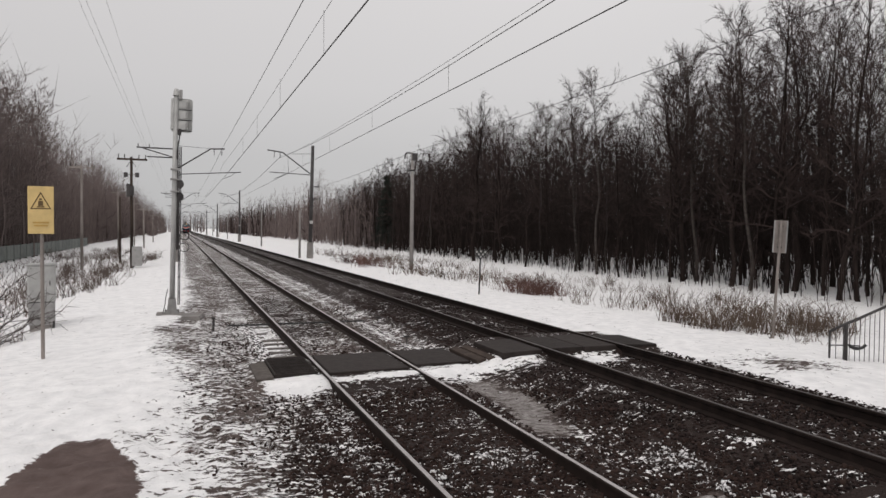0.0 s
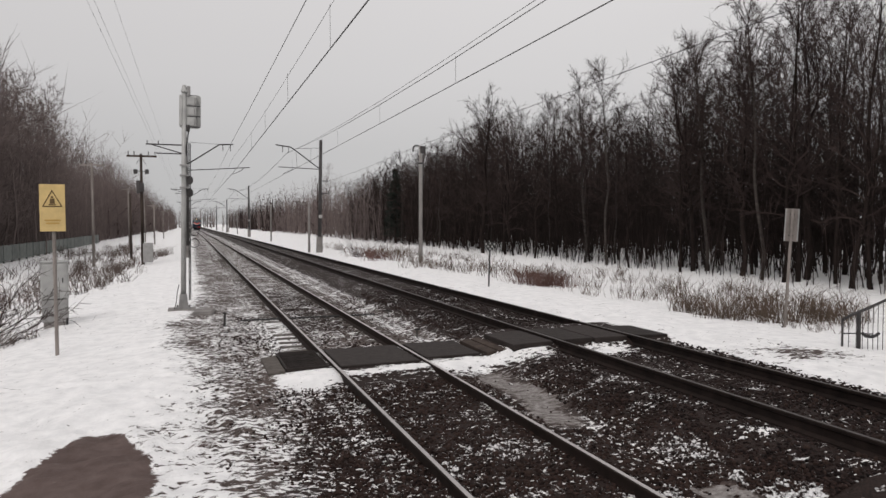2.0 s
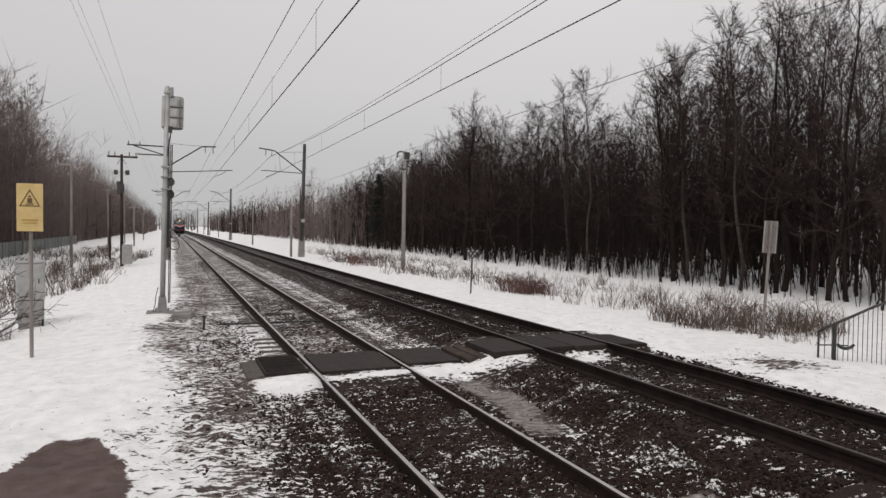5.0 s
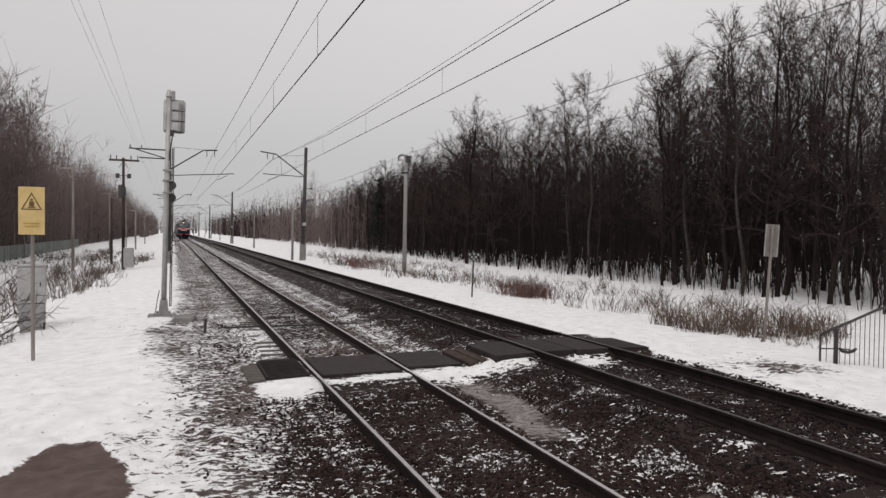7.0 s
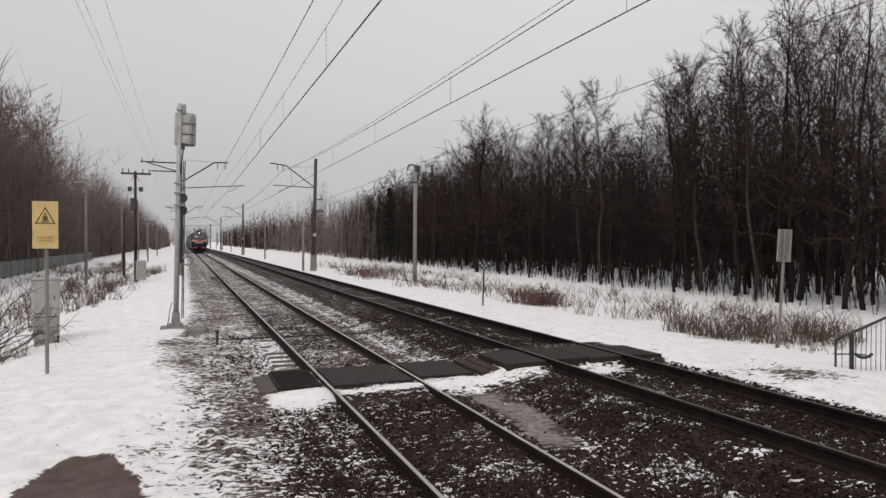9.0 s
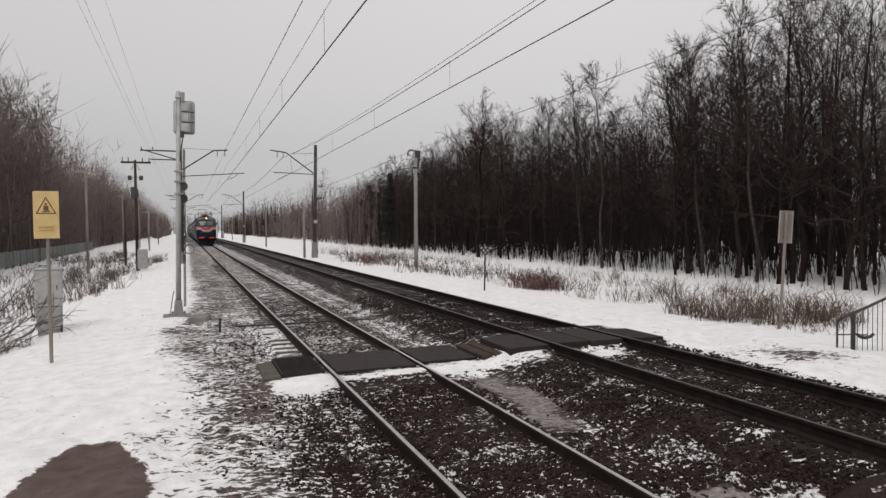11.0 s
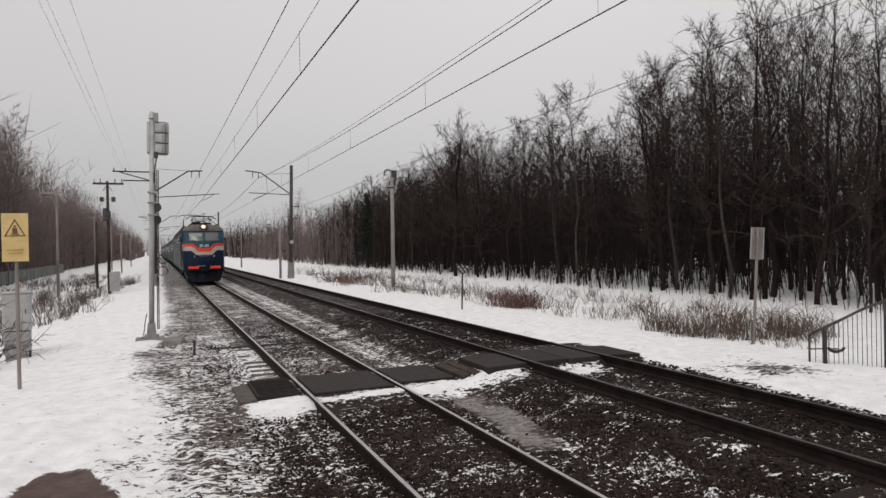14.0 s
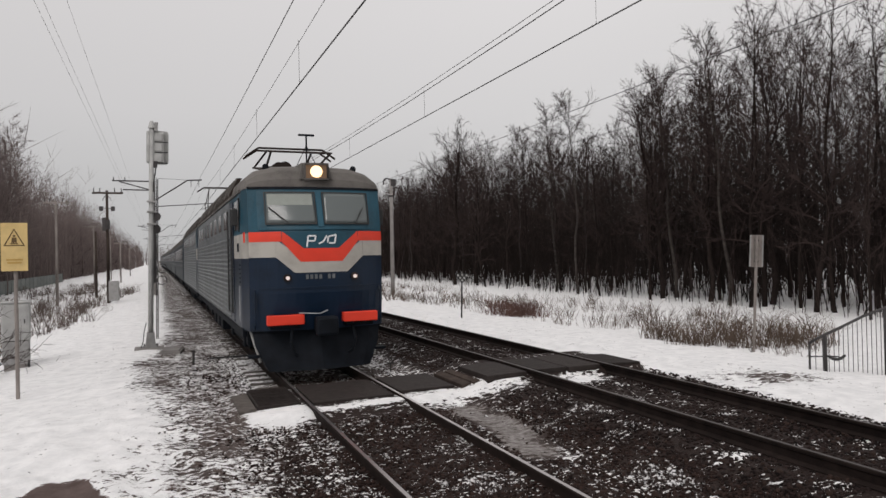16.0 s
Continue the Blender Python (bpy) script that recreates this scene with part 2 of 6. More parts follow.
def ground_sheet():
    xs = np.concatenate([[-2600, -1200, -500, -250, -120, -70], np.arange(-45, -6, 1.0), np.arange(-6, 14, 0.10), np.arange(14, 34, 0.6), np.arange(34, 60, 3), [70, 100, 160, 300, 700, 1500, 2600]])
    ys = np.concatenate([[-2600, -900, -300, -100, -50, -25, -12], np.arange(-6, 4, 0.5), np.arange(4, 24, 0.10), np.arange(24, 44, 0.4), np.arange(44, 90, 1.5), np.arange(90, 360, 8), [400, 500, 700, 1000, 1500, 2600, 4000]])
    X, Y = np.meshgrid(xs, ys)
    Z = ground_height(X, Y)
    off = X - bend(Y)
    bed = smoothstep(0.6, 1.6, off) * (1 - smoothstep(8.6, 9.4, off))
    Z = Z + rough(X, Y) * (0.035 * (1 - bed) + 0.012 * bed)
    Z = Z + 0.05 * rough(0.31 * X, 0.27 * Y) * (1 - bed)
    # trodden hollows beside the near track
    Z -= 0.03 * np.exp(-((X - 0.2) ** 2 + (Y - 10) ** 2 * 0.1) / 1.5) * (1 + rough(2.3 * X, 2.1 * Y))
    # kicked-up lumps round the path
    Z += 0.075 * rough(2.1 * X + 3, 1.8 * Y) * smoothstep(-3.4, -2.4, X) * (1 - smoothstep(0.4, 1.0, X)) * smoothstep(5, 6, Y) * (1 - smoothstep(10.5, 12.5, Y))
    # footprints in the soft snow
    prints = random.Random(5)
    for _ in range(90):
        fx, fy, a = prints.uniform(-2.9, 0.2), prints.uniform(7.5, 13.0), prints.uniform(0, 3.1)
        dx, dy = X - fx, Y - fy
        u, v = dx * math.cos(a) + dy * math.sin(a), dy * math.cos(a) - dx * math.sin(a)
        Z -= prints.uniform(0.02, 0.06) * np.exp(-((u / 0.17) ** 2 + (v / 0.075) ** 2) ** 2) - 0.012 * np.exp(-((u / 0.26) ** 2 + (v / 0.15) ** 2))
    # bank of shovelled snow along the boards
    Z += 0.15 * np.exp(-((Y - 11.18) / 0.28) ** 2) * smoothstep(1.2, 1.5, X) * (1 - smoothstep(4.6, 6.2, X)) * (0.7 + 0.5 * np.sin(3 * X) * np.sin(1.3 * X + 1))
    # the bed is filled up under the boards of the crossing
    fill = np.interp(off, [0.9, 1.2, 2.2, 5.0, 5.6, 8.0, 8.9, 9.3], [-0.2, -0.10, -0.055, -0.04, 0.16, 0.205, 0.18, 0.0])
    band = smoothstep(10.75, 11.3, Y) * (1 - smoothstep(13.0, 13.5, Y)) * (off > 0.9) * (off < 9.3)
    Z = np.where(band > 0, np.maximum(Z, Z * (1 - band) + fill * band), Z)
    wav = 0.30 * rough(0.6 * X, 0.45 * Y) * (Y < 60)
    near = 1 - smoothstep(12.6, 13.6, Y)
    cover = np.ones_like(X)
    slush = np.zeros_like(X)

    def lay(x0, x1, soft, value, slushy, along=1.0):
        nonlocal cover, slush
        w = smoothstep(x0 - soft, x0 + soft, off + wav * soft) * (1 - smoothstep(x1 - soft, x1 + soft, off)) * along
        cover = cover * (1 - w) + value * w
        slush = slush * (1 - w) + slushy * w

    slush_edge = np.interp(Y, [5, 6.7, 9.1, 12.1, 15, 18, 20, 24], [0.0, 0.10, 0.40, 0.0, -0.35, -0.7, -0.3, 0.15])
    bed_edge = np.interp(Y, [4.5, 6.3, 8.3, 10.7, 13.0, 13.4], [0.5, 0.85, 1.3, 2.0, 2.0, 1.95])
    outer_edge = np.interp(Y, [5, 11, 13, 16, 40], [8.72, 8.85, 8.6, 8.40, 8.35])
    lay(slush_edge, 2.0, 0.45, 0.49 - 0.13 * smoothstep(17, 24, Y), 1.0)
    lay(bed_edge, 4.7, 0.2, 0.28, 0.0, near)
    lay(bed_edge - 0.1, 2.2, 0.2, 0.42, 0.1, near)
    lay(1.9, 4.7, 0.2, 0.37, 0.9, 1 - near)
    lay(2.3, 3.85, 0.15, 0.30, 0.15, smoothstep(15.6, 17.0, Y) * (1 - smoothstep(24, 30, Y)))
    lay(1.45, 2.22, 0.08, 0.66, 0.6, (1 - near) * (1 - smoothstep(17, 21, Y)))
    lay(4.7, 5.6, 0.25, 0.30, 0.2, near)
    lay(4.7, 5.15, 0.2, 0.38, 0.8, 1 - near)
    lay(5.15, outer_edge, 0.18, 0.17, 0.0)
    width = np.interp(X, [1.2, 2.1, 2.35, 3.8, 4.0, 6.2], [0.42, 0.40, 0.15, 0.15, 0.30, 0.36])
    snowbank = np.exp(-((Y - 11.15) / width) ** 2) * smoothstep(1.15, 1.4, X) * (1 - smoothstep(6.0, 6.3, X))
    cover += 0.72 * snowbank
    cover += 0.7 * np.exp(-((Y - 10.7) / 0.35) ** 2 - ((X - 7.15) / 0.6) ** 2)
    for bx, by in ((6.15, 4.75), (6.0, 5.9), (7.9, 5.6)):
        cover += 0.55 * np.exp(-((X - bx) / 0.28) ** 2 - ((Y - by) / 0.16) ** 2)
    # frozen melt water between the tracks
    tongue = np.exp(-((X - 4.62 - 0.07 * (Y - 8.5) + 0.13 * np.sin(2.6 * Y) + 0.06 * np.sin(7.1 * Y)) / 0.34) ** 2) * smoothstep(7.1, 7.9, Y) * (1 - smoothstep(10.3, 10.9, Y))
    tongue = np.maximum(tongue, np.exp(-((X - 4.70) / 0.30) ** 4 - ((Y - 4.85) / 0.50) ** 4))
    slush = np.maximum(slush, np.clip(1.3 * tongue, 0, 1))
    # dirty trodden snow between the path and the track
    dirt = np.exp(-((X + 0.1) / 0.75) ** 4 - ((Y - 8.4) / 2.3) ** 4)
    cover -= 0.20 * dirt * (cover > 0.7)
    slush = np.maximum(slush, dirt)
    cover -= 0.14 * np.exp(-((X + 0.1) / 0.9) ** 2 - ((Y - 16.0) / 2.4) ** 2)
    cover -= 0.20 * np.exp(-((X - 0.6) / 0.6) ** 2 - ((Y - 10.0) / 2.0) ** 2)
    cover -= 0.60 * np.exp(-((X - 10.1) / 1.0) ** 2 - ((Y - 9.0) / 0.8) ** 2)
    slush = np.maximum(slush, np.exp(-((X - 10.1) / 1.2) ** 2 - ((Y - 9.0) / 1.0) ** 2))
    cover = np.clip(cover, 0.0, 1.0)
    right = np.interp(Y, [4, 6.8, 7.8, 8.6, 9.2], [-0.36, -0.38, -0.42, -0.70, -0.85])
    left = np.interp(Y, [4, 6.8, 7.4, 7.9, 9.2], [-2.1, -1.85, -1.72, -1.60, -1.30])
    mid, half = (right + left) / 2, (right - left) / 2
    wet = 1.05 * np.exp(-(((X - mid) / (half * 1.08)) ** 6)) * (1 - smoothstep(8.85, 9.35, Y)) + 0.50 * np.exp(-((X - 0.1) / 0.28) ** 2 - ((Y - 8.3) / 0.35) ** 2)
    nx, ny = len(xs), len(ys)
    idx = np.arange(nx * ny).reshape(ny, nx)
    quads = np.stack([idx[:-1, :-1], idx[:-1, 1:], idx[1:, 1:], idx[1:, :-1]], -1).reshape(-1, 4)
    me = bpy.data.meshes.new("ground")
    me.from_pydata(np.stack([X, Y, Z], -1).reshape(-1, 3).tolist(), [], quads.tolist())
    for key, val in (("cover", cover), ("wet", wet), ("slush", slush), ("ice", 0.95 * tongue)):
        at = me.attributes.new(key, "FLOAT", "POINT")
        at.data.foreach_set("value", val.reshape(-1).astype(np.float32))
    me.shade_smooth()
    me.materials.append(M_GROUND)
    return tagged(new("ground", me), "snow-covered ground with dark grit and a muddy path", "ground", kind="structure")


ground_sheet()


# ---- railway tracks ----
def rail_mesh(name, x, rise, material_top, parent):
    prof = [(-0.075, -0.18), (0.075, -0.18), (0.075, -0.165), (0.012, -0.14), (0.012, -0.05), (0.037, -0.035), (0.037, -0.008), (0.024, 0.0),
            (-0.024, 0.0), (-0.037, -0.008), (-0.037, -0.035), (-0.012, -0.05), (-0.012, -0.14), (-0.075, -0.165)]
    ys = np.concatenate([np.arange(-60, 60, 10.0), np.arange(60, 700, 10.0)])
    vs = [(x + float(bend(y)) + px, y, rise + pz) for y in ys for px, pz in prof]
    k = len(prof)
    fs, mi = [], []
    for i in range(len(ys) - 1):
        for j in range(k):
            a, b = i * k + j, i * k + (j + 1) % k
            fs.append((a, b, b + k, a + k))
            mi.append(1 if j == 7 else 0)
    me = bpy.data.meshes.new(name)
    me.from_pydata(vs, [], fs)
    me.materials.append(M_RAIL)
    me.materials.append(material_top)
    me.polygons.foreach_set("material_index", mi)
    me.validate()
    ob = new(name, me)
    ob.parent = parent
    return ob


def sleeper_mesh():
    bm = bmesh.new()
    prism(bm, [(-1.35, -0.2), (1.35, -0.2), (1.33, 0.0), (0.55, 0.0), (0.35, -0.035), (-0.35, -0.035), (-0.55, 0.0), (-1.33, 0.0)], -0.13, 0.13)
    me = bpy.data.meshes.new("sleeper")
    bm.to_mesh(me)
    bm.free()
    me.materials.append(M_SLEEPER)
    return me


SLEEPER = sleeper_mesh()


def track(name, cx, rise, top, label):
    t = thing(name, Matrix(), label, "railway track", kind="structure")
    for s in (-1, 1):
        tagged(rail_mesh("rail", cx + s * GAUGE, rise, top, t), "steel rail with a worn running surface")
    rng = random.Random(int(cx * 10))
    for i in range(110):
        ob = new("sleeper", SLEEPER)
        ob.parent = t
        ob.matrix_basis = pose(cx + rng.uniform(-0.02, 0.02), 2.0 + i * 0.545, rise - 0.172 + rng.uniform(-0.01, 0.004) - (0.06 if 2.0 + i * 0.545 < 12.5 or cx > 5 else 0.0), 0, 0, rng.uniform(-0.5, 0.5))
    return t


NEAR_TRACK = track("track_1", TRACK1, 0.0, M_RAILTOP, "railway track on concrete sleepers in snowy gravel")
FAR_TRACK = track("track_2", TRACK2, RISE2, M_RAILDULL, "second railway track raised on dark gravel")


def board(name, x0, x1, y0, y1, z, label, ribs=0, tilt=0.0, material=None):
    """One rubber board of the foot crossing."""
    t = thing(name, pose((x0 + x1) / 2, (y0 + y1) / 2, z, 0, tilt, 0), label, "crossing mat", "boards of the foot crossing")
    w, d = (x1 - x0) / 2, (y1 - y0) / 2
    part("slab", boxed(-w, w, -d, d, -0.14, 0.0, bevel=0.015), material or M_RUBBER, t)
    if ribs:
        for i in range(ribs):
            yy = -d + 0.06 + i * (2 * d - 0.12) / (ribs - 1)
            part("rib", boxed(-w + 0.03, w - 0.03, yy - 0.012, yy + 0.012, -0.002, 0.012), M_RUBBER, t)
    return t


board("crossing_mat", 1.16, 1.44, 11.55, 12.95, -0.05, "grey worn ramp edge of the rubber crossing", tilt=-5, material=M_SLEEPER)
board("crossing_mat", 1.455, 2.19, 11.62, 13.12, -0.02, "ribbed black rubber mat beside the rail", ribs=16)
board("crossing_mat", 2.36, 3.78, 11.45, 13.10, -0.012, "wide black rubber mat between the rails of the near track")
board("crossing_mat", 3.95, 5.02, 11.60, 13.08, 0.0, "black rubber mat beside the near track")
board("crossing_mat", 5.04, 5.24, 11.35, 12.75, 0.06, "narrow brown wooden board between the two tracks", tilt=-6, material=M_WOOD)
board("crossing_mat", 5.26, 5.60, 11.30, 12.70, 0.10, "narrow brown wooden board between the two tracks", tilt=-6, material=M_WOOD)
board("crossing_mat", 5.45, 6.26, 11.10, 12.45, 0.215, "black rubber mat beside the raised track", tilt=-1.5)
board("crossing_mat", 6.44, 7.12, 11.10, 12.45, 0.235, "black rubber mat between the rails of the raised track")
board("crossing_mat", 7.14, 7.85, 11.05, 12.50, 0.235, "black rubber mat between the rails of the raised track")
board("crossing_mat", 8.03, 8.85, 11.10, 12.35, 0.21, "black rubber mat at the far side of the crossing", tilt=2)


# ---- line-side things ----
def gh(x, y=20.0):
    return float(ground_height(x, y))


def warning_sign(x, y):
    z = gh(x, y)
    t = thing("warning_sign", pose(x, y, z), "yellow train warning sign on a grey steel post in snow", "warning sign")
    part("post", rod(bmesh.new(), (0, 0, -0.3), (0, 0, 3.3), 0.036, n=10), M_WOODL, t, "weathered grey post")
    bm = boxed(-0.235, 0.225, -0.075, -0.055, 2.49, 3.44, bevel=0.008)
    panel = part("panel", bm, M_YELLOW, t, "faded yellow sheet with a black triangle")
    y0, y1 = -0.083, -0.0745
    tri = [(-0.19, 2.985), (0.18, 2.985), (-0.005, 3.33)]
    bm = bmesh.new()
    w = 0.018
    inn = [(-0.19 + 1.8 * w, 2.985 + w), (0.18 - 1.8 * w, 2.985 + w), (-0.005, 3.33 - 2.1 * w)]
    for i in range(3):
        j = (i + 1) % 3
        prism(bm, [tri[i], tri[j], inn[j], inn[i]], y0, y1)
    part("triangle", bm, M_INK, panel, "black triangle outline")
    bm = bmesh.new()
    prism(bm, [(-0.05, 3.05), (0.04, 3.05), (0.035, 3.15), (-0.045, 3.15)], y0, y1)
    prism(bm, [(-0.075, 3.02), (0.065, 3.02), (0.06, 3.04), (-0.07, 3.04)], y0, y1)
    prism(bm, [(-0.03, 3.165), (0.02, 3.165), (0.015, 3.20), (-0.025, 3.20)], y0, y1)
    part("pictogram", bm, M_INK, panel, "dark train pictogram")
    for zz, ww in ((2.70, 0.14), (2.64, 0.12)):
        part("text_bar", boxed(-ww - 0.005, ww - 0.005, y0, y1, zz, zz + 0.028), M_INKL, panel)
    for zz in (2.62, 3.30):
        part("clamp", boxed(-0.06, 0.06, -0.056, 0.05, zz, zz + 0.04, bevel=0.006), M_STEELD, t)
    return t


warning_sign(-2.61, 15.71)


def relay_cabinet(x, y):
    z = gh(x, y)
    t = thing("relay_cabinet", pose(x, y, z, 0, 0, 6), "weathered grey two-part relay cabinet standing in snow", "cabinet")
    part("plinth", boxed(-0.27, 0.27, -0.22, 0.22, -0.2, 0.12, bevel=0.01), M_CONC, t)
    low = part("lower_box", boxed(-0.30, 0.30, -0.26, 0.26, 0.10, 0.70, bevel=0.02), M_GREYD, t, "darker grey lower half")
    up = part("upper_box", boxed(-0.32, 0.32, -0.29, 0.29, 0.715, 1.68, bevel=0.03), M_GREY, t, "pale grey upper half")
    part("lid", boxed(-0.345, 0.345, -0.32, 0.32, 1.68, 1.72, bevel=0.012), M_GREY, up)
    part("door", boxed(-0.27, 0.27, -0.302, -0.288, 0.78, 1.62, bevel=0.006), M_GREY, up)
    part("handle", boxed(0.19, 0.215, -0.325, -0.30, 1.15, 1.27, bevel=0.004), M_STEELD, up)
    part("cable_entry", rod(bmesh.new(), (0.28, -0.24, -0.1), (0.28, -0.24, 0.2), 0.03), M_BLACK, low)
    return t


relay_cabinet(-3.46, 20.75)


def signal(x, y):
    z = gh(x, y)
    t = thing("railway_signal", pose(x, y, z, 0, 1.25, 0), "grey light signal on a mast seen from behind", "railway signal")
    base = part("base", prism(bmesh.new(), [(-0.22, -0.2), (0.22, -0.2), (0.20, 0.06), (0.13, 0.12), (0.10, 0.46), (-0.10, 0.46), (-0.13, 0.12), (-0.20, 0.06)], -0.16, 0.16), M_GREYD, t, "cast base bolted to concrete")
    part("footing", boxed(-0.42, 0.36, -0.36, 0.36, -0.3, 0.03, bevel=0.02), M_CONC, t)
    for sx in (-1, 1):
        for sy in (-1, 1):
            part("bolt", rod(bmesh.new(), (sx * 0.17, sy * 0.12, 0.03), (sx * 0.17, sy * 0.12, 0.13), 0.018, n=6), M_STEELD, base)
    part("mast", rod(bmesh.new(), (0, 0, 0.3), (0, 0, 6.35), 0.074, 0.066, n=16), M_GREY, t, smooth=True)
    part("mast_cap", rod(bmesh.new(), (0, 0, 6.35), (0, 0, 6.55), 0.10, 0.05, n=12), M_GREY, t)
    part("finial", boxed(0.07, 0.17, -0.05, 0.05, 6.25, 6.53, bevel=0.02), M_GREYD, t)
    # back plate with rounded corners
    pts = []
    for cx, cz, a0 in ((0.37, 5.42, -90), (0.37, 6.22, 0), (-0.05, 6.22, 90), (-0.05, 5.42, 180)):
        for k in range(4):
            a = radians(a0 + k * 30)
            pts.append((cx + 0.09 * math.cos(a), cz + 0.09 * math.sin(a)))
    head = part("backplate", prism(bmesh.new(), pts, 0.16, 0.19), M_GREY, t, "grey back plate of the signal head")
    part("lamp_box", boxed(-0.05, 0.34, 0.0, 0.16, 5.36, 6.26, bevel=0.03), M_GREY, head)
    part("side_panel", boxed(-0.13, -0.05, -0.06, 0.16, 5.38, 6.26, bevel=0.015), M_GREY, head)
    for zz in (6.27, 5.97, 5.66):
        part("hinge_bar", boxed(0.08, 0.44, -0.02, 0.02, zz - 0.32 + 0.0, zz - 0.295), M_BLACK, head)
        part("lamp_door", boxed(0.08, 0.32, -0.015, 0.005, zz - 0.27, zz - 0.05, bevel=0.012), M_GREY, head)
        part("visor", rod(bmesh.new(), (0.10, 0.19, zz - 0.15), (0.10, 0.45, zz - 0.17), 0.115, 0.12, n=14), M_BLACK, head)
        part("door_latch", boxed(0.27, 0.29, -0.03, 0.0, zz - 0.25, zz - 0.07), M_GREYD, head)
    part("junction", boxed(0.02, 0.16, -0.04, 0.08, 5.22, 5.40, bevel=0.01), M_STEELD, t)
    part("conduit", tube(bmesh.new(), [(0.12, 0, 5.25), (0.10, -0.03, 5.02), (0.06, -0.06, 4.75), (0.06, -0.08, 4.5)], 0.018), M_BLACK, t)
    for zz in (4.2, 3.9, 3.55):
        part("clamp", boxed(-0.115, 0.14, -0.11, 0.11, zz, zz + 0.05, bevel=0.01), M_GREYD, t)
    for zz in (3.78, 3.42):
        part("repeater", rod(bmesh.new(), (0.13, -0.02, zz + 0.02), (0.13, 0.16, zz + 0.02), 0.13, n=14), M_STEELD, t)
    # slim ladder on the far side with two round hoops
    for dx in (0.16, 0.20):
        part("ladder_rail", rod(bmesh.new(), (dx, 0.2, 0.25), (dx - 0.03, 0.2, 4.9), 0.014, n=6), M_STEELD, t)
    for k in range(14):
        part("rung", rod(bmesh.new(), (0.155 - k * 0.002, 0.2, 0.5 + k * 0.3), (0.205 - k * 0.002, 0.2, 0.5 + k * 0.3), 0.01, n=6), M_STEELD, t)
    for zz in (1.95, 2.3):
        bm = bmesh.new()
        rings = [[bm.verts.new((0.30 + (0.13 + 0.012 * math.cos(b)) * math.cos(a), 0.2 + 0.012 * math.sin(b), zz + (0.13 + 0.012 * math.cos(b)) * math.sin(a)))
                  for b in [math.tau * q / 6 for q in range(6)]] for a in [math.tau * p / 20 for p in range(20)]]
        for p in range(20):
            for q in range(6):
                bm.faces.new((rings[p][q], rings[p][(q + 1) % 6], rings[(p + 1) % 20][(q + 1) % 6], rings[(p + 1) % 20][q]))
        bmesh.ops.recalc_face_normals(bm, faces=bm.faces)
        part("hoop", bm, M_BLACK, t, smooth=True)
    part("cable", tube(bmesh.new(), [(-0.12, -0.12, 0.75), (-0.17, -0.16, 0.5), (-0.19, -0.16, 0.25), (-0.24, -0.2, 0.04)], 0.012), M_BLACK, t)
    return t


signal(-0.255, 21.38)
slab = thing("cable_cover", pose(0.30, 20.35, gh(0.3), 0, 0, -8), "small concrete cable cover beside the signal", "cable cover")
part("cover", boxed(-0.24, 0.24, -0.5, 0.45, -0.1, 0.10, bevel=0.02), M_CONC, slab)
part("rim", boxed(-0.27, 0.27, -0.53, 0.48, -0.1, 0.06, bevel=0.01), M_CONC, slab)
stub = thing("marker_stub", pose(0.73, 17.71, gh(0.73)), "short rusty marker stake in gravel", "stake")
part("stake", rod(bmesh.new(), (0, 0, -0.2), (0.02, 0, 0.33), 0.03, n=6), M_STEELD, stub)
part("cap", boxed(-0.035, 0.06, -0.04, 0.04, 0.31, 0.35, bevel=0.005), M_STEELD, stub)


def back_board(x, y):
    z = gh(x, y)
    t = thing("sign_board", pose(x, y, z, 0, 2.8, -47), "pale sign seen from behind on a thin post", "sign")
    part("post", rod(bmesh.new(), (0, 0, -0.3), (0, 0, 2.85), 0.035, n=10), M_WOODL, t)
    p = part("panel", boxed(-0.15, 0.15, 0.04, 0.06, 2.08, 2.85, bevel=0.006), M_WOODL, t, "grey weathered sheet with pale folded edges")
    for dx in (-0.15, 0.12):
        part("edge_fold", boxed(dx, dx + 0.03, 0.0, 0.04, 2.09, 2.84), M_GREYD, p)
    for zz in (2.2, 2.7):
        part("bracket", boxed(-0.05, 0.05, 0.015, 0.04, zz, zz + 0.035), M_STEELD, p)
    return t


back_board(13.15, 12.29)


def target_sign(x, y):
    z = gh(x, y)
    t = thing("track_marker", pose(x, y, z, 0, 2, 0), "black and white track marker on a slim dark post", "track marker")
    part("post", rod(bmesh.new(), (0, 0, -0.2), (0, 0, 1.35), 0.03, n=8), M_BLACK, t)
    p = part("plate", prism(bmesh.new(), [(-0.03, 1.28), (0.03, 1.28), (0.23, 1.50), (0.23, 1.62), (-0.23, 1.62), (-0.23, 1.50)], -0.015, 0.015), M_BLACK, t, "dark triangular plate")
    for dx, zz in ((-0.17, 1.55), (0, 1.57), (0.17, 1.55), (-0.08, 1.46), (0.08, 1.46), (0, 1.37)):
        part("reflector", rod(bmesh.new(), (dx, -0.028, zz), (dx, -0.012, zz), 0.035, n=10), M_WHITE, p)
    return t


target_sign(10.18, 22.78)


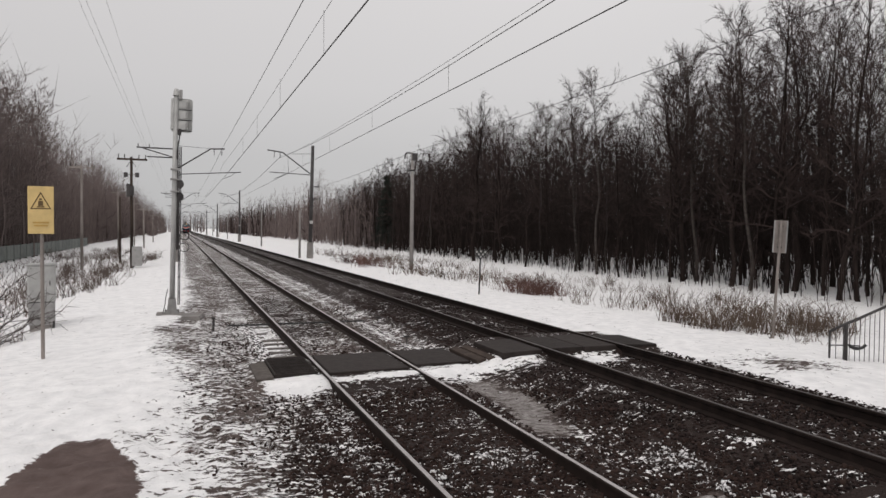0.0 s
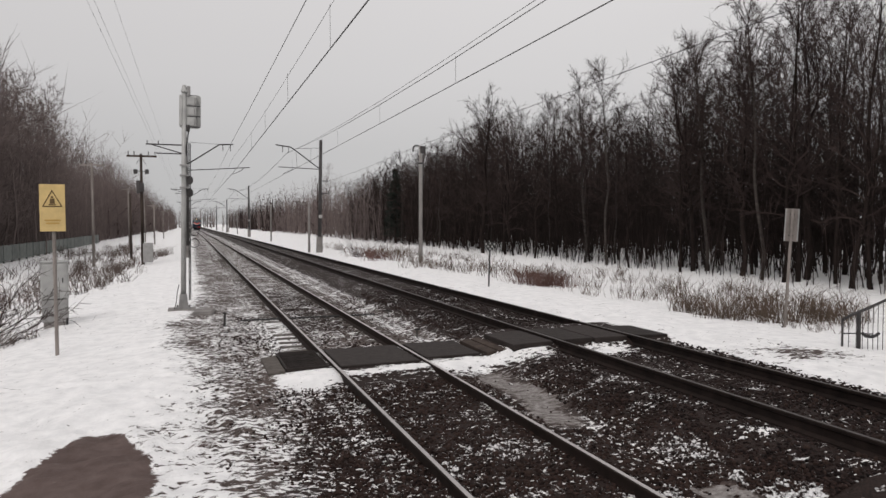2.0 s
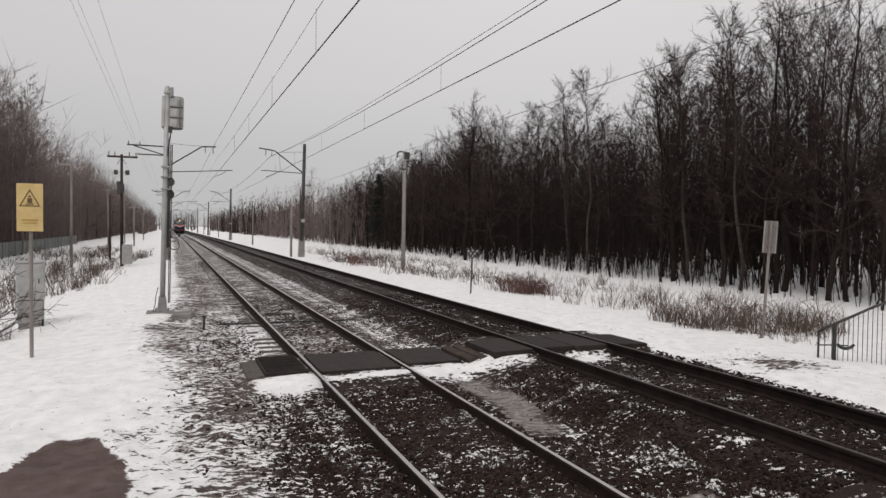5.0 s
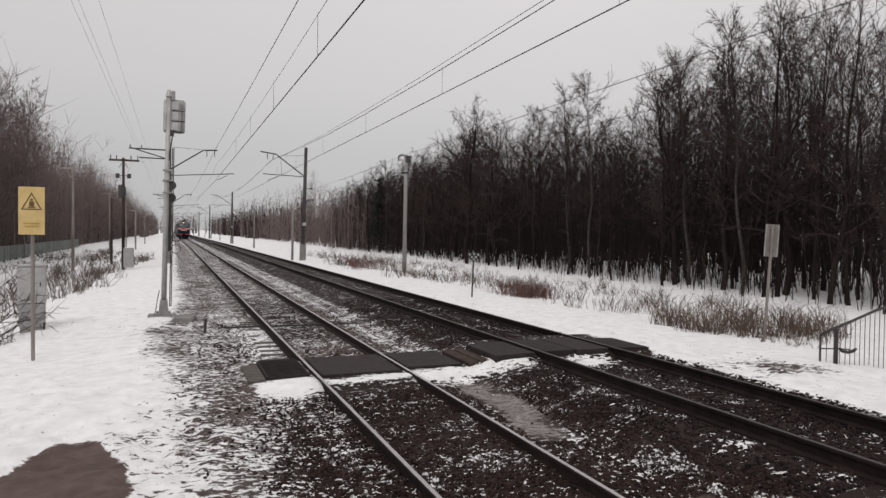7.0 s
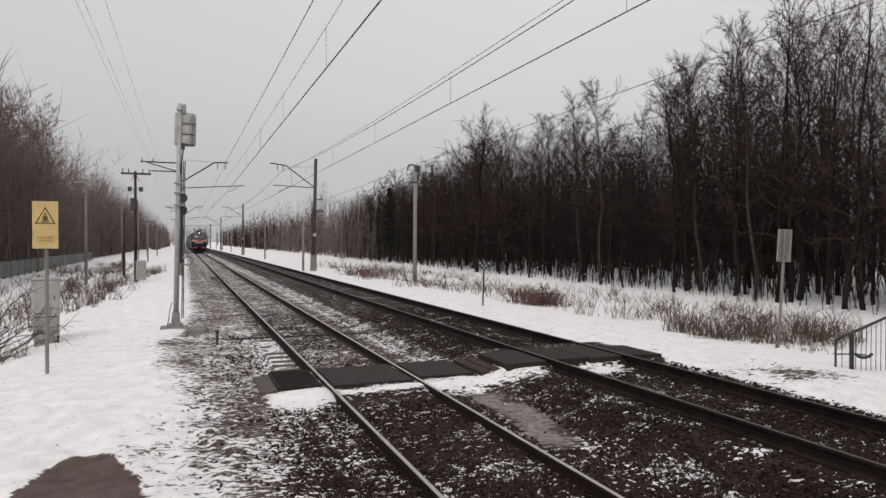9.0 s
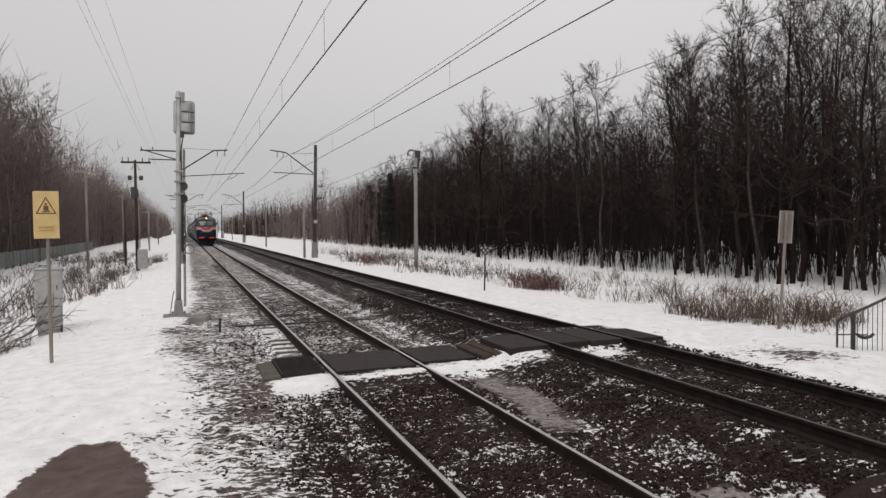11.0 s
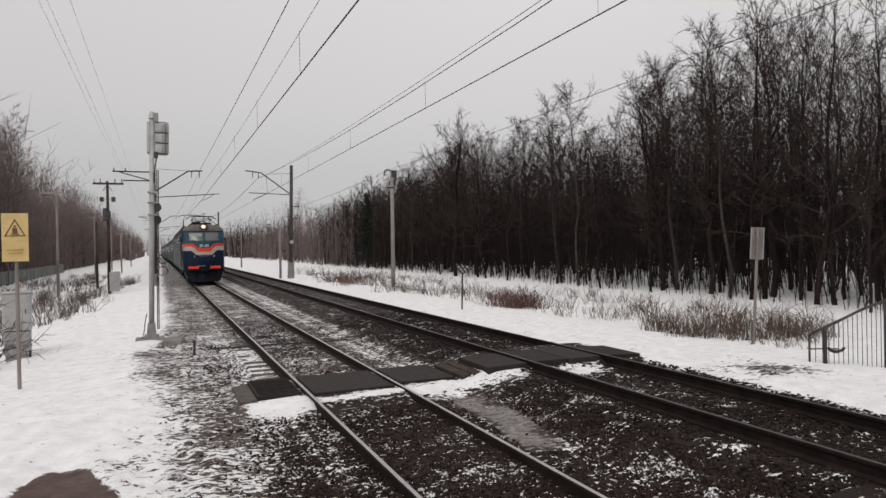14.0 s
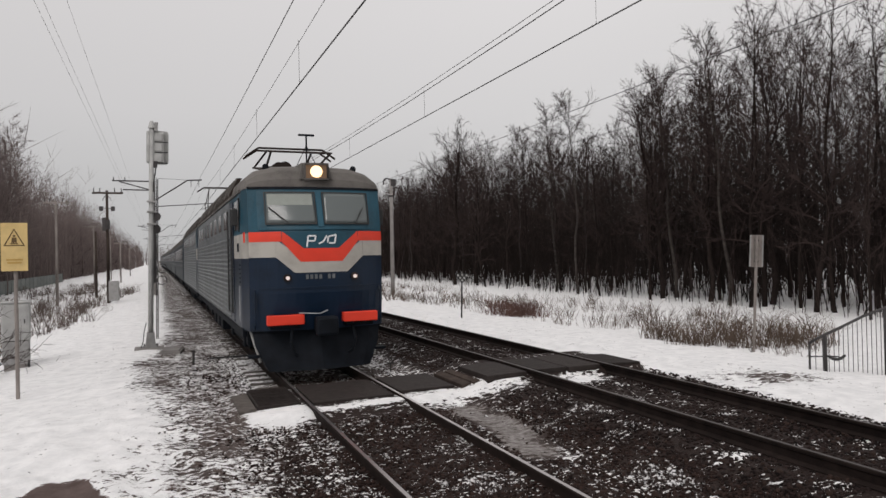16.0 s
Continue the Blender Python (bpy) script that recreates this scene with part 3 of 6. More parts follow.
def hand_rail(label):
    """Sloping steel railing beside the steps: posts, a handrail and thin balusters."""
    t = thing("hand_railing", pose(0, 0, 0), label, "railing")
    rail_pts = [(11.50, 9.41, 0.56), (11.62, 9.28, 0.68), (11.80, 9.18, 0.77), (12.45, 9.0, 1.05), (13.5, 8.7, 1.40), (14.6, 8.4, 1.75)]
    part("handrail", tube(bmesh.new(), rail_pts, 0.028, n=8), M_STEELD, t)
    part("end_post", rod(bmesh.new(), (11.50, 9.41, -0.1), (11.50, 9.41, 0.57), 0.02, n=8), M_STEELD, t)
    for x, y, zt, r in ((11.70, 9.23, 0.73, 0.035), (12.9, 8.87, 1.2, 0.035), (14.2, 8.5, 1.62, 0.035)):
        part("post", rod(bmesh.new(), (x, y, -0.2), (x, y, zt), r, n=8), M_STEELD, t)
    for k in range(24):
        x = 11.57 + k * 0.095
        y = float(np.interp(x, [p[0] for p in rail_pts], [p[1] for p in rail_pts]))
        zt = float(np.interp(x, [p[0] for p in rail_pts], [p[2] for p in rail_pts]))
        part("baluster", rod(bmesh.new(), (x, y, 0.0 if x < 12.4 else gh(x)), (x, y, zt), 0.007, n=5), M_STEELD, t)
    part("lower_bar", tube(bmesh.new(), [(11.5, 9.4, 0.3), (11.7, 9.26, 0.31), (11.95, 9.14, 0.30)], 0.012), M_STEELD, t)
    part("hanging_bundle", tube(bmesh.new(), [(11.74, 9.2, 0.33), (11.8, 9.17, 0.27), (11.9, 9.14, 0.25), (12.0, 9.12, 0.27), (12.06, 9.1, 0.32)], 0.03), M_BLACK, t, "dark rag hanging on the railing")
    return t


hand_rail("dark steel railing with thin bars beside the snowy path")


# ---- masts, poles and wires ----
def insulator(name, a, b, parent, r=0.05):
    bm = bmesh.new()
    a, b = Vector(a), Vector(b)
    rod(bm, a, b, r * 0.35, n=6)
    for k in range(4):
        c = a.lerp(b, (k + 0.6) / 4.2)
        d = (b - a).normalized() * 0.02
        rod(bm, c - d, c + d, r, r * 0.6, n=8)
    return part(name, bm, M_STEELD, parent)


def mast_right():
    """Catenary mast of the raised track; its arm reaches to the left over the rails."""
    t = thing("catenary_mast", pose(9.67, 55, gh(9.67), 0, 1.4, 0), "grey concrete catenary mast with a steel arm beside the track", "catenary mast", "catenary masts")
    part("mast", rod(bmesh.new(), (0, 0, -0.5), (0, 0, 9.0), 0.17, 0.125, n=12), M_STEELD, t, smooth=True)
    part("footing", rod(bmesh.new(), (0, 0, -0.5), (0, 0, 1.25), 0.27, 0.25, n=12), M_CONC, t)
    part("notice", boxed(-0.13, 0.13, -0.30, -0.20, 2.75, 3.0, bevel=0.01), M_WHITE, t)
    arm = part("arm", tube(bmesh.new(), [(-0.15, 0, 6.75), (-2.35, 0, 8.30), (-3.55, 0, 8.42)], 0.045, n=8), M_STEELD, t)
    part("stay", tube(bmesh.new(), [(-0.1, 0, 8.35), (-2.0, 0, 8.20)], 0.014), M_STEELD, arm)
    part("register_tube", tube(bmesh.new(), [(-0.15, 0, 6.66), (-3.30, 0, 6.70)], 0.032), M_STEELD, t)
    part("steady_arm", tube(bmesh.new(), [(-1.9, 0, 6.66), (-2.3, 0, 6.50), (-2.95, 0, 6.18)], 0.02), M_STEELD, t)
    part("hanger", rod(bmesh.new(), (-1.85, 0, 6.7), (-1.95, 0, 7.95), 0.012, n=5), M_STEELD, t)
    for dx in (-2.55, -3.0):
        insulator("insulator", (dx, 0, 8.36), (dx, 0, 7.85), t)
    for zz, w in ((5.70, 0.62), (4.72, 0.75)):
        part("crossarm", boxed(-0.1, w, -0.05, 0.05, zz, zz + 0.07), M_STEELD, t)
        insulator("pin_insulator", (w - 0.1, 0, zz + 0.06), (w - 0.1, 0, zz + 0.22), t)
    part("cable_head", boxed(-0.12, 0.18, -0.16, 0.16, 4.55, 4.78, bevel=0.02), M_STEELD, t)
    return t


def mast_left():
    t = thing("catenary_mast", pose(-0.30, 54.4, gh(-0.3), 0, 0.4, 0), "grey steel catenary mast with arms to both sides", "catenary mast", "catenary masts")
    part("mast", rod(bmesh.new(), (0, 0, -0.5), (0, 0, 8.9), 0.14, 0.11, n=12), M_STEELD, t, smooth=True)
    part("footing", rod(bmesh.new(), (0, 0, -0.5), (0, 0, 0.9), 0.2, 0.18, n=12), M_CONC, t)
    arm = part("arm", tube(bmesh.new(), [(0.12, 0, 6.98), (2.36, 0, 8.50), (3.36, 0, 8.55)], 0.05, n=8), M_STEELD, t)
    part("stay", tube(bmesh.new(), [(0.1, 0, 8.6), (2.3, 0, 8.52)], 0.012), M_STEELD, arm)
    part("register_tube", tube(bmesh.new(), [(0.05, 0, 6.50), (4.56, 0, 6.84)], 0.032), M_STEELD, t)
    part("steady_arm", tube(bmesh.new(), [(4.1, 0, 6.78), (3.9, 0, 6.58), (3.45, 0, 6.36), (3.3, 0, 6.32)], 0.02), M_STEELD, t)
    for dx in (2.6, 3.15):
        insulator("insulator", (dx, 0, 8.5), (dx, 0, 8.02), t)
    part("feeder_arm", boxed(-2.75, -0.1, -0.05, 0.05, 8.30, 8.39), M_STEELD, t)
    part("feeder_arm", boxed(-2.05, -0.1, -0.05, 0.05, 7.66, 7.74), M_STEELD, t)
    part("feeder_brace", tube(bmesh.new(), [(-2.3, 0, 8.3), (-0.15, 0, 7.7)], 0.04), M_STEELD, t)
    for dx in (-2.65, -1.9):
        insulator("pin_insulator", (dx, 0, 8.38), (dx, 0, 8.62), t)
    return t


MAST_R, MAST_L = mast_right(), mast_left()
for k in (-1, 1, 2, 3, 4, 5, 6, 7):
    yy = 55 + 70.0 * k
    copy_thing(MAST_R, pose(9.67 + float(bend(yy)), yy, gh(9.67), 0, 0.4 if k > 0 else 1.0, 0))
    copy_thing(MAST_L, pose(-0.30 + float(bend(yy)), yy - 0.6, gh(-0.1), 0, 0.2, 0))


def wire(name, spans, r, label, droppers=()):
    """A hanging wire through the given points with a little sag between supports."""
    pts = []
    for (a, b, sag) in spans:
        a, b = Vector(a), Vector(b)
        for k in range(10):
            u = k / 10
            p = a.lerp(b, u)
            p.z -= 4 * sag * u * (1 - u)
            pts.append(p)
    pts.append(Vector(spans[-1][1]))
    vs, fs = [], []
    for i, p in enumerate(pts):
        for j in range(4):
            a = math.pi / 2 * j + 0.7
            vs.append((p.x + r * math.cos(a), p.y, p.z + r * math.sin(a)))
        if i:
            for j in range(4):
                a, b = (i - 1) * 4 + j, (i - 1) * 4 + (j + 1) % 4
                fs.append((a, b, b + 4, a + 4))
    t = raw(name, vs, fs, M_WIRE)
    tagged(t, label, "overhead wire", "overhead wires")
    for (x0, y0, z0, z1) in droppers:
        part("dropper", rod(bmesh.new(), (x0, y0, z0), (x0, y0, z1), 0.0045, n=4), M_WIRE, t)
    return t


SUPPORTS = [-15.0 + 70 * k for k in range(8)]


def line_wire(name, x, z, sag, r, label, zig=0.0, dx=0.0, droppers=()):
    sp = []
    for k, (a, b) in enumerate(zip(SUPPORTS, SUPPORTS[1:])):
        za = zig if k % 2 else -zig
        sp.append(((x + za + float(bend(a)), a, z), (x - za + float(bend(b)), b, z), sag))
    return wire(name, sp, r, label, droppers)


line_wire("contact_wire", 3.03, 6.36, 0.0, 0.014, "dark contact wire over the near track", zig=0.09,
          droppers=[(2.97 + 0.019 * k, 8 + 7.3 * k, 6.36, 7.34 - 0.035 * k) for k in range(5)])
line_wire("feeder_wire", 3.07, 8.74, 0.20, 0.012, "thick dark feeder wire over the near track")
wire("messenger_wire", [((3.05, -15, 8.34), (3.05, 54.4, 7.40), 0.6), ((3.05, 54.4, 7.40), (3.0 + float(bend(124)), 124.4, 8.0), 1.1),
                        ((3.0 + float(bend(124)), 124.4, 8.0), (3.0 + float(bend(194)), 194, 8.0), 1.1)], 0.006, "thin messenger wire sagging over the near track")
line_wire("contact_wire", 7.2, 6.42, 0.0, 0.012, "dark contact wire over the raised track",
          droppers=[(7.2, 10 + 8.4 * k, 6.42, 7.2) for k in range(6)])
line_wire("messenger_wire", 7.2, 8.0, 0.86, 0.011, "dark messenger wire over the raised track")
line_wire("feeder_wire", 7.2, 7.95, 0.66, 0.007, "thin dark wire above the raised track")


def lamp_pole(x, y, h, label, hook=True):
    t = thing("concrete_pole", pose(x, y, gh(x, y), 0, 0.3, 0), label, "pole", "concrete poles")
    part("pole", rod(bmesh.new(), (0, 0, -0.5), (0, 0, h), 0.14 if hook else 0.10, 0.105 if hook else 0.075, n=10), M_CONC, t, "weathered pale concrete", smooth=True)
    if hook:
        part("bracket", tube(bmesh.new(), [(0, 0, h - 0.05), (-0.35, 0, h + 0.02), (-0.5, 0, h - 0.1), (-0.52, 0, h - 0.42)], 0.045), M_STEELD, t)
        part("top_box", boxed(-0.05, 0.3, -0.15, 0.15, h - 0.5, h - 0.02, bevel=0.02), M_STEELD, t)
        part("band", rod(bmesh.new(), (0, 0, h - 1.2), (0, 0, h - 1.1), 0.2, n=10), M_STEELD, t)
        part("hook", tube(bmesh.new(), [(0, 0, h - 1.15), (-0.35, 0, h - 1.15)], 0.025), M_STEELD, t)
    return t


lamp_pole(14.1, 42.46, 7.65, "tall pale concrete pole with a bracket before the woods")
lamp_pole(8.95, 55.6, 3.85, "slim pale concrete post in snow beside the track", hook=False)
for k in range(5):
    lamp_pole(9.9 + float(bend(92 + 33 * k)), 92.5 + 33 * k, 4.9, "slim pale concrete post in snow beside the track", hook=False)
wire("power_wire", [((14.0, -20, 8.6), (14.0, 42.4, 7.45), 0.35), ((14.0, 42.4, 7.45), (14.0, 105, 7.5), 0.5)], 0.011, "dark power wire along the edge of the woods")
wire("power_wire", [((14.4, -20, 7.2), (14.4, 42.4, 6.8), 0.5), ((14.4, 42.4, 6.8), (14.4, 105, 6.9), 0.5)], 0.008, "thin power wire along the edge of the woods")


def tele_pole(x, y, h, material, label, arms=True, kit=False):
    t = thing("utility_pole", pose(x, y, gh(x, y), 0, random.Random(int(y)).uniform(-0.5, 0.5), 0), label, "utility pole", "utility poles")
    part("pole", rod(bmesh.new(), (0, 0, -0.5), (0, 0, h), 0.115, 0.08, n=10), material, t, smooth=True)
    if arms:
        bar = part("crossarm", boxed(-0.85, 0.95, -0.06, 0.06, h - 0.22, h - 0.10), material, t)
        for dx in (-0.75, -0.4, 0.45, 0.85):
            insulator("insulator", (dx, 0, h - 0.1), (dx, 0, h + 0.16), bar, 0.045)
    if kit:
        for s in (-1, 1):
            part("lamp_arm", tube(bmesh.new(), [(0, 0, h - 0.2), (s * 0.28, 0, h - 0.65)], 0.018), M_STEELD, t)
            part("floodlight", boxed(s * 0.34 - 0.12, s * 0.34 + 0.12, -0.12, 0.12, h - 1.32, h - 1.02, bevel=0.03), M_STEELD, t)
            part("lamp_bar", tube(bmesh.new(), [(0, 0, h - 1.15), (s * 0.3, 0, h - 1.15)], 0.02), M_STEELD, t)
        part("switch_box", boxed(-0.30, -0.08, -0.12, 0.12, h - 2.6, h - 1.75, bevel=0.02), M_STEELD, t)
        part("transformer", boxed(-0.12, 0.16, -0.22, 0.1, h - 2.5, h - 1.9, bevel=0.02), M_STEELD, t)
        part("meter_cabinet", boxed(0.02, 0.62, -0.3, 0.3, 0.15, 1.42, bevel=0.03), M_GREYD, t, "grey steel cabinet at its foot")
    return t


tele_pole(-3.0, 48.8, 7.25, M_WOOD, "dark tarred wooden utility pole with lamps and a cabinet", kit=True)
tele_pole(-7.1, 58.8, 8.0, M_WOODL, "grey leaning wooden utility pole in the snowy field")
tele_pole(-4.95, 65.5, 5.7, M_WOOD, "short dark wooden pole in the snowy field", arms=False)
for k, (x, y, h) in enumerate(((-7.6, 98, 8), (-5.2, 112, 6), (-8.0, 138, 8), (-5.6, 160, 6), (-8.4, 178, 8))):
    tele_pole(x, y, h, M_WOODL, "grey wooden utility pole far off in the snowy field")
for x, z in ((-2.75, 9.0), (-2.55, 9.0), (-2.0, 9.0)):
    line_wire("feeder_wire", x, z, 0.0, 0.0042, "thin pale feeder wire on the masts over the verge")

drive = thing("cross_track_pipe", pose(0, 18.5, -0.12), "dark steel pipe on short stakes laid across the near track", "pipe")
part("pipe", rod(bmesh.new(), (1.15, 0.1, 0.0), (2.2, 0.1, 0.0), 0.022, n=8), M_BLACK, drive)
part("pipe", rod(bmesh.new(), (2.34, 0.1, 0.0), (3.78, 0.0, 0.0), 0.022, n=8), M_BLACK, drive)
part("pipe", rod(bmesh.new(), (3.95, 0.0, 0.0), (4.75, -0.1, 0.01), 0.022, n=8), M_BLACK, drive)
for k in range(11):
    dx = 1.3 + 0.3 * k
    part("stake", rod(bmesh.new(), (dx, 0.08, -0.13), (dx, 0.08, 0.0), 0.014, n=6), M_BLACK, drive)
for x, y in ((5.0, 17.9), (4.75, 14.6)):
    st = thing("track_stake", pose(x, y, gh(x)), "small dark T-shaped stake between the tracks", "stake")
    part("stem", rod(bmesh.new(), (0, 0, -0.1), (0, 0, 0.2), 0.014, n=6), M_BLACK, st)
    part("bar", boxed(-0.07, 0.07, -0.015, 0.015, 0.18, 0.21), M_BLACK, st)


# ---- trees ----
def unit(v):
    return v / (np.linalg.norm(v) + 1e-9)


def grow(rng, height, r0, limbs=24, spread=0.30, subs=5, twigs=5, first=0.28, droop=0.0, twig_r=0.010, crook=1.0, joints=3, heavy=0.45, rise=28):
    """Segments of a bare tree: (a, b, ra, rb); trunk segments, branch segments and fine twigs apart."""
    trunk, boughs, fine = [], [], []
    n = 10
    lean = rng.normal(0, 0.016, 2)
    drift = np.cumsum(rng.normal(0, 0.0085 * height * crook, (n, 2)), axis=0)
    pts = [np.array([0.0, 0.0, -0.4])]
    for k in range(1, n + 1):
        z = height * k / n
        pts.append(np.array([lean[0] * z + drift[k - 1, 0], lean[1] * z + drift[k - 1, 1], z]))
    rad = lambda u: r0 * (1 - u) ** 0.85 + 0.010
    for k in range(n):
        trunk.append((pts[k], pts[k + 1], rad(k / n), rad((k + 1) / n)))

    def along(path, u):
        f = u * (len(path) - 1)
        k = min(int(f), len(path) - 2)
        return path[k] + (path[k + 1] - path[k]) * (f - k), unit(path[k + 1] - path[k])

    for i in range(limbs):
        w = (i + rng.uniform(0, 1)) / limbs
        u = first + (0.98 - first) * w
        az = i * 2.4 + rng.uniform(-0.7, 0.7)
        el = radians(rise + 38 * w + rng.normal(0, 10))
        ln = height * spread * (0.40 + 0.60 * math.sin(math.pi * min(1.0, 0.14 + 0.76 * w))) * rng.uniform(0.6, 1.2) + 0.2
        d = np.array([math.cos(az) * math.cos(el), math.sin(az) * math.cos(el), math.sin(el)])
        p = along(pts, u)[0]
        r = max(rad(u) * heavy, 0.016)
        path = [p]
        for k in range(joints):
            q = p + d * ln / joints
            boughs.append((p, q, r * (1 - 0.8 * k / joints), r * (1 - 0.8 * (k + 1) / joints)))
            path.append(q)
            p = q
            d = unit(d + rng.normal(0, 0.21 * crook, 3) + np.array([0, 0, 0.10 - droop * (k + 1)]))
        for j in range(subs):
            v = 0.18 + 0.82 * (j + rng.uniform(0, 1)) / subs
            p2, dl = along(path, v)
            d2 = unit(dl + rng.normal(0, 0.58, 3) + np.array([0, 0, 0.16 - droop]))
            l2 = ln * rng.uniform(0.30, 0.55) * (1.1 - 0.45 * v)
            m1 = p2 + d2 * l2 * 0.5
            d3 = unit(d2 + rng.normal(0, 0.34 * crook, 3) + np.array([0, 0, 0.08 - droop]))
            e1 = m1 + d3 * l2 * 0.5
            boughs.append((p2, m1, r * 0.40 + 0.004, r * 0.28 + 0.003))
            boughs.append((m1, e1, r * 0.28 + 0.003, twig_r * 0.7))
            for q in range(twigs):
                f = rng.uniform(0.10, 1.0)
                b = p2 + (m1 - p2) * f * 2 if f < 0.5 else m1 + (e1 - m1) * (f * 2 - 1)
                d4 = unit(d3 + rng.normal(0, 0.60, 3) + np.array([0, 0, 0.12 - droop * 3]))
                fine.append((b, b + d4 * rng.uniform(0.35, 1.0) * max(0.5, l2 * 0.62), twig_r, twig_r * 0.35))
    return trunk, boughs, fine


def sticks(segs, sides):
    """Vertices and faces of tapered prisms, all at once."""
    a = np.array([s[0] for s in segs])
    b = np.array([s[1] for s in segs])
    ra = np.array([s[2] for s in segs])[:, None]
    rb = np.array([s[3] for s in segs])[:, None]
    d = b - a
    d /= np.linalg.norm(d, axis=1, keepdims=True) + 1e-9
    ref = np.where(np.abs(d[:, 2:3]) > 0.9, np.array([[1.0, 0, 0]]), np.array([[0, 0, 1.0]]))
    u = np.cross(d, ref)
    u /= np.linalg.norm(u, axis=1, keepdims=True) + 1e-9
    v = np.cross(d, u)
    rings = []
    for k in range(sides):
        c, s = math.cos(2 * math.pi * k / sides), math.sin(2 * math.pi * k / sides)
        rings.append(a + (u * c + v * s) * ra)
    for k in range(sides):
        c, s = math.cos(2 * math.pi * k / sides), math.sin(2 * math.pi * k / sides)
        rings.append(b + (u * c + v * s) * rb)
    vs = np.stack(rings, 1).reshape(-1, 3)
    base = np.arange(len(segs))[:, None, None] * 2 * sides
    pat = np.array([[k, (k + 1) % sides, (k + 1) % sides + sides, k + sides] for k in range(sides)])[None]
    return vs, (base + pat).reshape(-1, 4)


def spikes(segs):
    """Fine pointed twigs, three faces each."""
    a = np.array([s[0] for s in segs])
    b = np.array([s[1] for s in segs])
    ra = np.array([s[2] for s in segs])[:, None]
    d = b - a
    d /= np.linalg.norm(d, axis=1, keepdims=True) + 1e-9
    ref = np.where(np.abs(d[:, 2:3]) > 0.9, np.array([[1.0, 0, 0]]), np.array([[0, 0, 1.0]]))
    u = np.cross(d, ref)
    u /= np.linalg.norm(u, axis=1, keepdims=True) + 1e-9
    v = np.cross(d, u)
    vs = np.stack([a + u * ra, a + (-0.5 * u + 0.87 * v) * ra, a + (-0.5 * u - 0.87 * v) * ra, b], 1).reshape(-1, 3)
    base = np.arange(len(segs))[:, None, None] * 4
    return vs, (base + np.array([[[0, 1, 3], [1, 2, 3], [2, 0, 3]]])).reshape(-1, 3)


def tris(m):
    vs, fs = m
    return vs, np.concatenate([fs[:, [0, 1, 2]], fs[:, [0, 2, 3]]])


def merge(*ms):
    V, F, off = [], [], 0
    for vs, fs in ms:
        V.append(vs)
        F.append(fs + off)
        off += len(vs)
    return np.concatenate(V), np.concatenate(F)


def fast_mesh(name, vs, fs, material):
    me = bpy.data.meshes.new(name)
    vs, fs = np.asarray(vs, np.float32), np.asarray(fs, np.int32)
    me.vertices.add(len(vs))
    me.vertices.foreach_set("co", vs.reshape(-1))
    k = fs.shape[1]
    me.loops.add(fs.size)
    me.loops.foreach_set("vertex_index", fs.reshape(-1))
    me.polygons.add(len(fs))
    me.polygons.foreach_set("loop_start", np.arange(0, fs.size, k, dtype=np.int32))
    me.update(calc_edges=True)
    me.materials.append(material)
    return me


def tree(seed, height, r0, bark, label, category="tree", twig=None, **kw):
    rng = np.random.default_rng(seed)
    trunk, boughs, fine = grow(rng, height, r0, joints=4, **kw)
    t = new("tree")
    a = new("trunk", fast_mesh("trunk", *sticks(trunk, 7), bark))
    a.data.shade_smooth()
    b = new("crown", fast_mesh("crown", *merge(tris(sticks(boughs, 3)), spikes(fine)), twig or M_TWIG))
    a.parent = b.parent = t
    tops[t.name] = max(float(q[1][2]) for q in boughs + fine)
    return tagged(t, label, category, "bare trees at the edge of the woods")


rngt = np.random.default_rng(7)
tops = {}
PROTO = [
    tree(1, 13.6, 0.125, M_BARK, "tall bare dark-barked tree standing in snow", limbs=28, spread=0.24, subs=7, twigs=7, first=0.22),
    tree(2, 14.6, 0.11, M_BARK, "tall slender bare tree with dense fine twigs", limbs=30, spread=0.17, subs=7, twigs=7, first=0.26, crook=0.8),
    tree(3, 13.4, 0.085, M_BIRCH, "bare birch with a pale trunk and drooping twigs", limbs=32, spread=0.21, subs=8, twigs=9, first=0.32, droop=0.09, crook=0.8),
    tree(4, 14.2, 0.17, M_BARK, "broad bare oak-like tree with a spreading crown", limbs=32, spread=0.25, subs=9, twigs=8, first=0.28, crook=1.3, heavy=0.6),
    tree(5, 11.0, 0.07, M_BARK, "thin young bare tree with an upright crown", limbs=26, spread=0.20, subs=6, twigs=6, first=0.16),
    tree(6, 14.4, 0.10, M_BIRCH, "tall bare birch with a pale trunk", limbs=30, spread=0.19, subs=8, twigs=9, first=0.40, droop=0.05, crook=0.8),
    tree(8, 12.6, 0.11, M_BARK, "bare dark-barked tree with a wide ragged crown", limbs=26, spread=0.29, subs=7, twigs=7, first=0.20, crook=1.25),
]
# Trees in the haze-paled twig colour.
PALE = [
    tree(11, 15.0, 0.10, M_HAZED, "bare tree across the snowy field in haze-paled grey-brown", twig=M_HAZED, limbs=26, spread=0.20, subs=6, twigs=7, first=0.2, twig_r=0.014),
    tree(12, 14.0, 0.09, M_HAZED, "slender grey-brown bare tree across the snowy field", twig=M_HAZED, limbs=26, spread=0.17, subs=6, twigs=7, first=0.15, twig_r=0.014),
    tree(14, 13.0, 0.15, M_HAZED, "wide old bare tree with long crooked boughs", twig=M_HAZED, limbs=30, spread=0.42, subs=9, twigs=9, first=0.50, rise=6, droop=0.01, crook=1.3, heavy=0.6),
]


